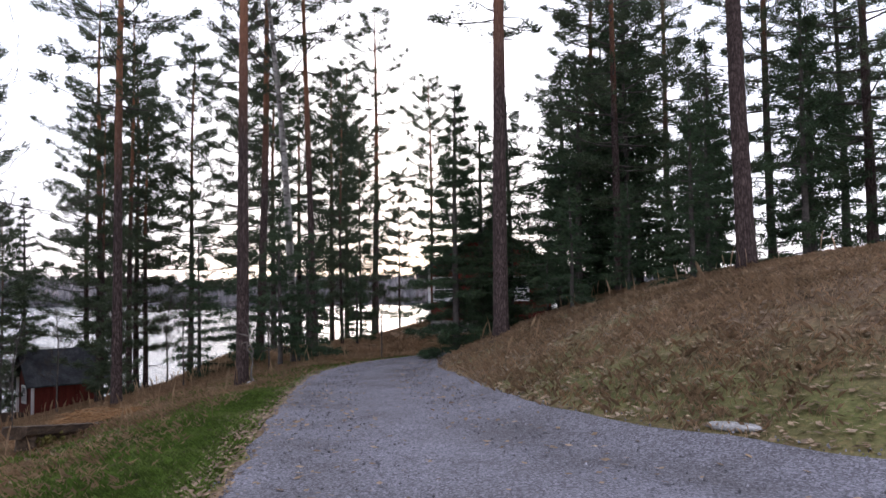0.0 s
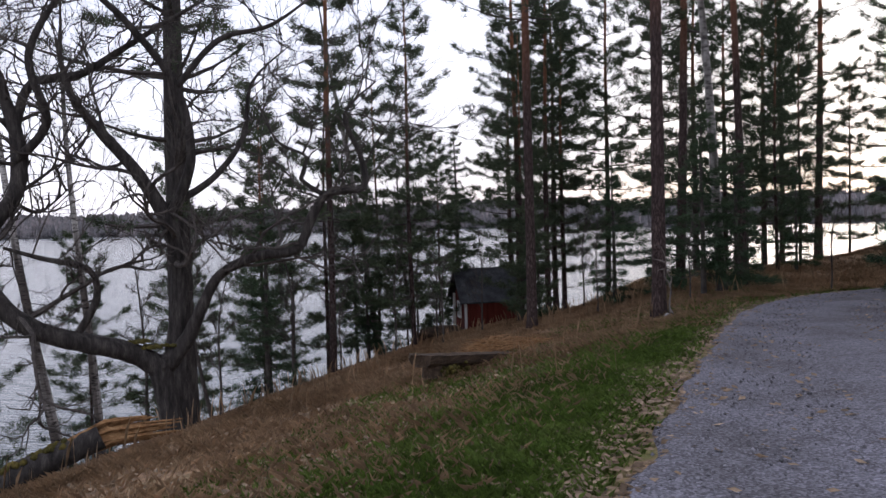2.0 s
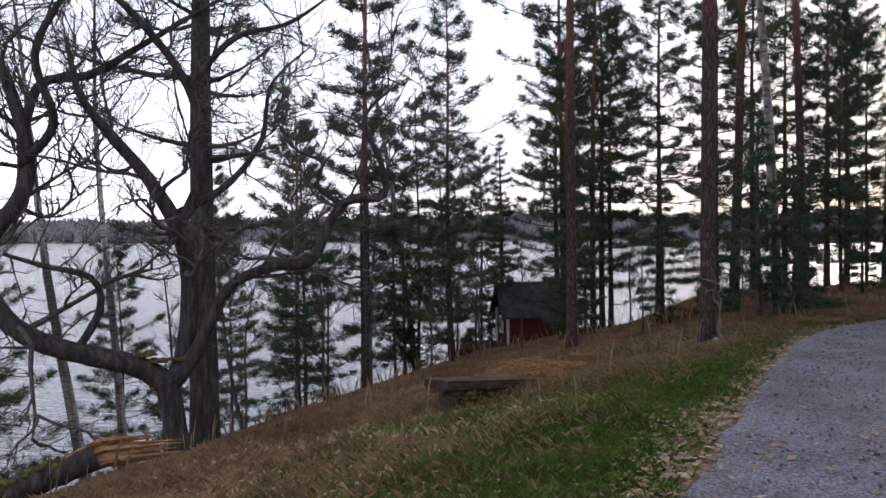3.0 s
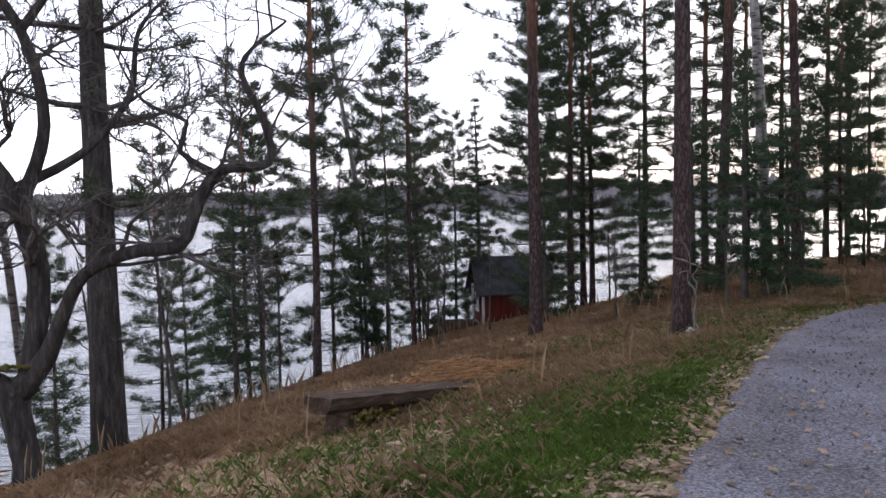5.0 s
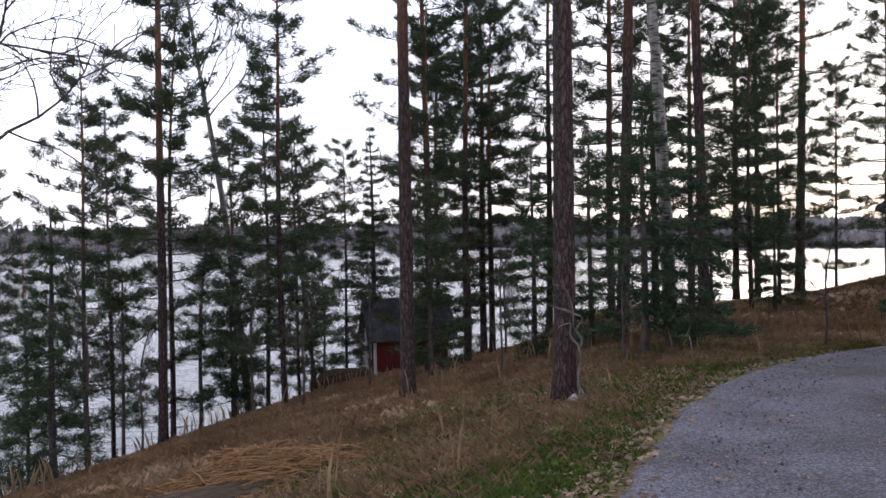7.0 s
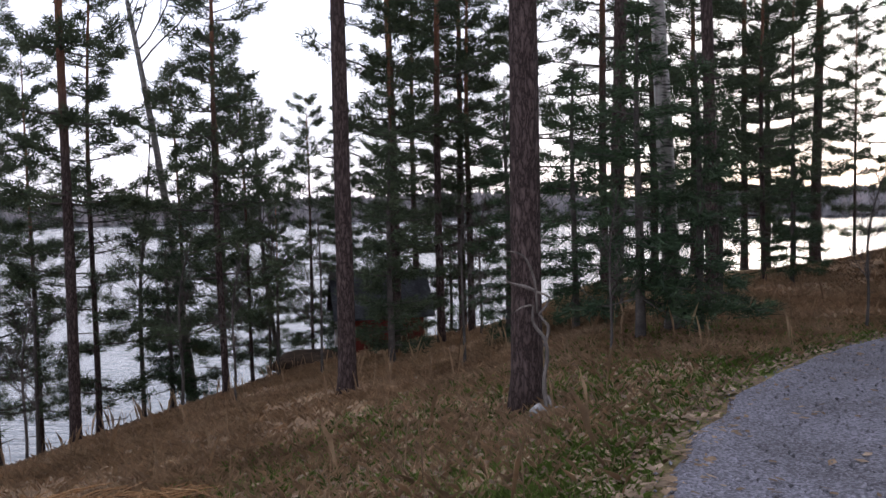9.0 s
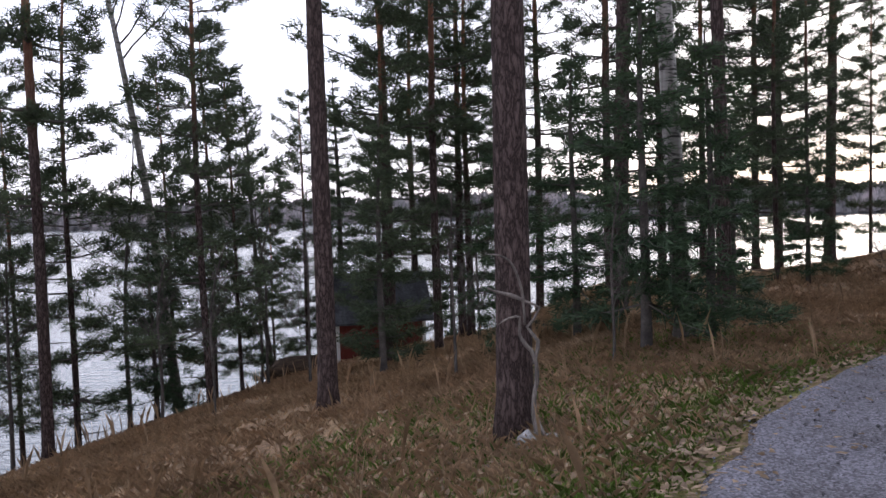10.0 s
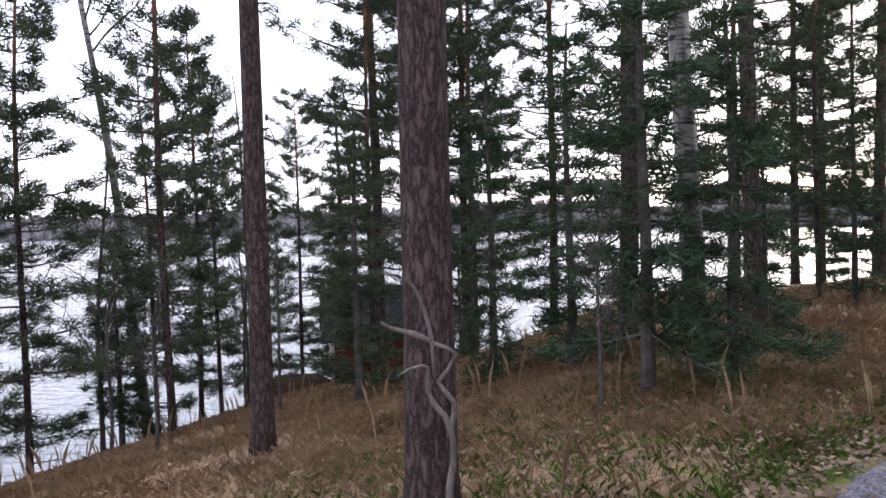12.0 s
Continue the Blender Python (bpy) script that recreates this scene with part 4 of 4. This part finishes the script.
    for axis_name, u, z, w, h in window:
        win = new("window")
        win.parent = root
        if axis_name == "front":
            win.matrix_local = pose(u, -ly / 2 - 0.03, z)
        else:
            win.matrix_local = pose(-lx / 2 - 0.03, u, z, 0, 0, -90)
        win_pane = one_box((-w / 2, -0.012, -h / 2), (w / 2, 0.0, h / 2))
        part("pane", win_pane, GLASS, win)
        part("curtain", one_box((-w / 2 + 0.02, -0.016, -h / 2), (w / 2 - 0.02, -0.013, -h / 8)), CURTAIN, win)
        for lo, hi in (((-w / 2 - 0.1, -0.05, -h / 2 - 0.1), (w / 2 + 0.1, 0.01, -h / 2)), ((-w / 2 - 0.1, -0.05, h / 2), (w / 2 + 0.1, 0.01, h / 2 + 0.1)),
                       ((-w / 2 - 0.1, -0.046, -h / 2), (-w / 2, 0.01, h / 2)), ((w / 2, -0.046, -h / 2), (w / 2 + 0.1, 0.01, h / 2)),
                       ((-0.02, -0.035, -h / 2), (0.02, -0.016, h / 2)), ((-w / 2, -0.032, -0.015), (w / 2, -0.016, 0.015))):
            part("frame", one_box(lo, hi, 0.004), WHITE_PAINT, win)
    return root


cabin(pose(-4.3, 37.1, ground(-4.3, 36.8) - 0.02, 0, 0, 22), "small red wooden hut with dark felt roof", "hut", 2.9, 2.4, 1.65, 2.85, 0.3,
      [("side", 0.0, 0.95, 0.5, 0.6)], False)
cabin(pose(15.45, 32.9, 0.12, 0, 0, -22), "red wooden cottage with white trim and windows", "cottage", 5.6, 7.0, 2.45, 4.4, 0.6,
      [("front", -2.1, 1.45, 0.9, 0.95), ("front", 1.2, 1.45, 0.9, 0.95)], True, 0.0)


# ---- ground cover ----
def scatter(count, lo, hi, keep, seed):
    r = np.random.default_rng(seed)
    out = []
    while len(out) < count:
        x, y = r.uniform(lo[0], hi[0]), r.uniform(lo[1], hi[1])
        if r.random() < keep(x, y):
            out.append((x, y, shore_ground(x, y)))
    return np.array(out)


def blades(name, spots, height, width, spread, mat, seed, label, category, tuft=1):
    """Bent grass blades: each a slim bowed strip of two quads' outline."""
    r = np.random.default_rng(seed)
    spots = np.repeat(spots, tuft, axis=0)
    n = len(spots)
    if tuft > 1:
        spots = spots + r.normal(0, 1, (n, 3)) * np.array([0.045, 0.045, 0.004])
    az = r.uniform(0, 2 * np.pi, n)
    h = height * r.uniform(0.4, 1.3, n)
    b = spread * r.uniform(0.2, 1.2, n) * h
    flat = np.stack([np.cos(az), np.sin(az), np.zeros(n)], 1)
    side = np.stack([-np.sin(az), np.cos(az), np.zeros(n)], 1) * (width * r.uniform(0.6, 1.4, n))[:, None]
    up = np.array([0, 0, 1.0])
    mid = spots + flat * (b * 0.35)[:, None] + up * (h * 0.6)[:, None]
    tip = spots + flat * b[:, None] + up * (h * 0.95)[:, None]
    base = spots - up * 0.02
    v = np.stack([base - side, base + side, mid + side * 0.8, tip, mid - side * 0.8], 1)
    return tagged(new(name, blades_mesh(name, v.reshape(-1, 3), mat, 5)), label, category, kind="stuff")


def road_gap(x, y):
    u = x - edge_x(min(y, 34.0))
    return u, u - road_w(min(y, 24.0))


def keep_green(x, y):
    u, b = road_gap(x, y)
    if u > 0.0:
        return 0.0
    d = -u
    patch = 0.5 + 0.5 * noise.noise((x * 0.9, y * 0.9, 4))
    w = 0.3 + 0.7 / (1 + math.exp((y - 12.5) / 1.5))
    patch *= w * (0.25 if d < 0.25 else 1.0)
    return max(0.0, 1.0 - abs(d - 0.8 * w) / (1.6 * w)) * patch + (0.04 if d < 5 else 0.0)


def keep_dry(x, y):
    u, b = road_gap(x, y)
    if -(0.7 if y < 13 else 0.15) < u and b < 0.35:
        return 0.0
    patch = max(0.05, 0.55 + 0.9 * noise.noise((x * 0.35, y * 0.35, 12)))
    if u <= 0.0:
        return patch * min(1.0, (0.15 if y < 13 else 0.45) + (-u) / 4.0) * (1.0 if y < 30 else 0.5)
    return patch * 0.45


blades("grass", scatter(30000, (-3, 1.5), (8, 24), keep_green, 1), 0.07, 0.0024, 1.1, GREEN_GRASS, 2, "short green grass along the track's edge", "grass", 3)
blades("withered_grass", scatter(64000, (-13, 3), (15, 36), keep_dry, 3), 0.1, 0.0019, 1.3, DRY_GRASS, 4, "withered tan grass on the slope", "grass", 4)
blades("withered_stalks", scatter(900, (-12, 8), (13, 34), lambda x, y: keep_dry(x, y) * 0.8, 5), 0.55, 0.0018, 0.3, DRY_GRASS, 6, "tall withered stalks on the slope", "grass")
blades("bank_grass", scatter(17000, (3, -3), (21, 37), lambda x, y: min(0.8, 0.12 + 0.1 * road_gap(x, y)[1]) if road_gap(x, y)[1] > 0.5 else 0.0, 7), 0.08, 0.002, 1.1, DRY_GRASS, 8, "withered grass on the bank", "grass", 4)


def leaf_litter(name, count, lo, hi, keep, seed, label):
    """Curled fallen leaves lying at all angles."""
    r = np.random.default_rng(seed)
    s = scatter(count, lo, hi, keep, seed)
    n = len(s)
    az = r.uniform(0, 2 * np.pi, n)
    ln = r.uniform(0.022, 0.055, n)[:, None]
    a = np.stack([np.cos(az), np.sin(az), r.uniform(-0.28, 0.28, n)], 1) * ln
    b = np.stack([-np.sin(az), np.cos(az), r.uniform(-0.28, 0.28, n)], 1) * ln * 0.6
    up = np.array([0, 0, 1.0]) * 0.02
    c = s + up + np.array([0, 0, 0.02])
    v = np.stack([c - a, c - a * 0.2 + b, c + a, c - a * 0.2 - b], 1)
    return tagged(new(name, blades_mesh(name, v.reshape(-1, 3), LEAVES)), label, "leaves", kind="stuff")


leaf_litter("fallen_leaves", 38000, (3, -3), (16, 21), lambda x, y: 0.8 if road_gap(x, y)[1] > 0.35 else 0.0, 21, "brown fallen leaves covering the bank")
leaf_litter("verge_leaves", 9000, (-7, 1.5), (7, 24), lambda x, y: (0.8 if -3.5 < road_gap(x, y)[0] < 0.35 else 0.25 if road_gap(x, y)[0] < 0 else 0.0), 22, "brown fallen leaves on the grassy verge")


def pebbles():
    r = np.random.default_rng(31)
    s = scatter(5200, (-1, -1), (9, 24), lambda x, y: (1.0 if 0 < road_gap(x, y)[0] and road_gap(x, y)[1] < 0.5 else 0.0), 31)
    verts, faces = [], []
    oct_v = np.array([(1, 0, 0), (0, 1, 0), (-1, 0, 0), (0, -1, 0), (0, 0, 1), (0, 0, -1)], float)
    oct_f = ((0, 1, 4), (1, 2, 4), (2, 3, 4), (3, 0, 4), (1, 0, 5), (2, 1, 5), (3, 2, 5), (0, 3, 5))
    for p in s:
        k = len(verts)
        q = oct_v * (r.uniform(0.006, 0.02) * r.uniform(0.6, 1.2, (6, 3))) + p + np.array([0, 0, 0.035])
        verts.extend(q)
        faces.extend([(a + k, b + k, c + k) for a, b, c in oct_f])
    tagged(new("pebbles", mesh_of("pebbles", verts, faces, PEBBLE)), "loose grey pebbles on the gravel track", "pebbles", kind="stuff")


pebbles()
leaf_litter("edge_leaves", 4500, (-1, 1), (8, 22), lambda x, y: max(0.0, 1.0 - abs(road_gap(x, y)[0] + 0.2) / 0.5), 34, "trodden brown leaves along the edge of the gravel")
leaf_litter("road_leaves", 1100, (-1, -1), (9, 24), lambda x, y: (1.0 if 0 < road_gap(x, y)[0] and road_gap(x, y)[1] < 0.5 else 0.0), 33, "dark fallen leaves scattered on the gravel")
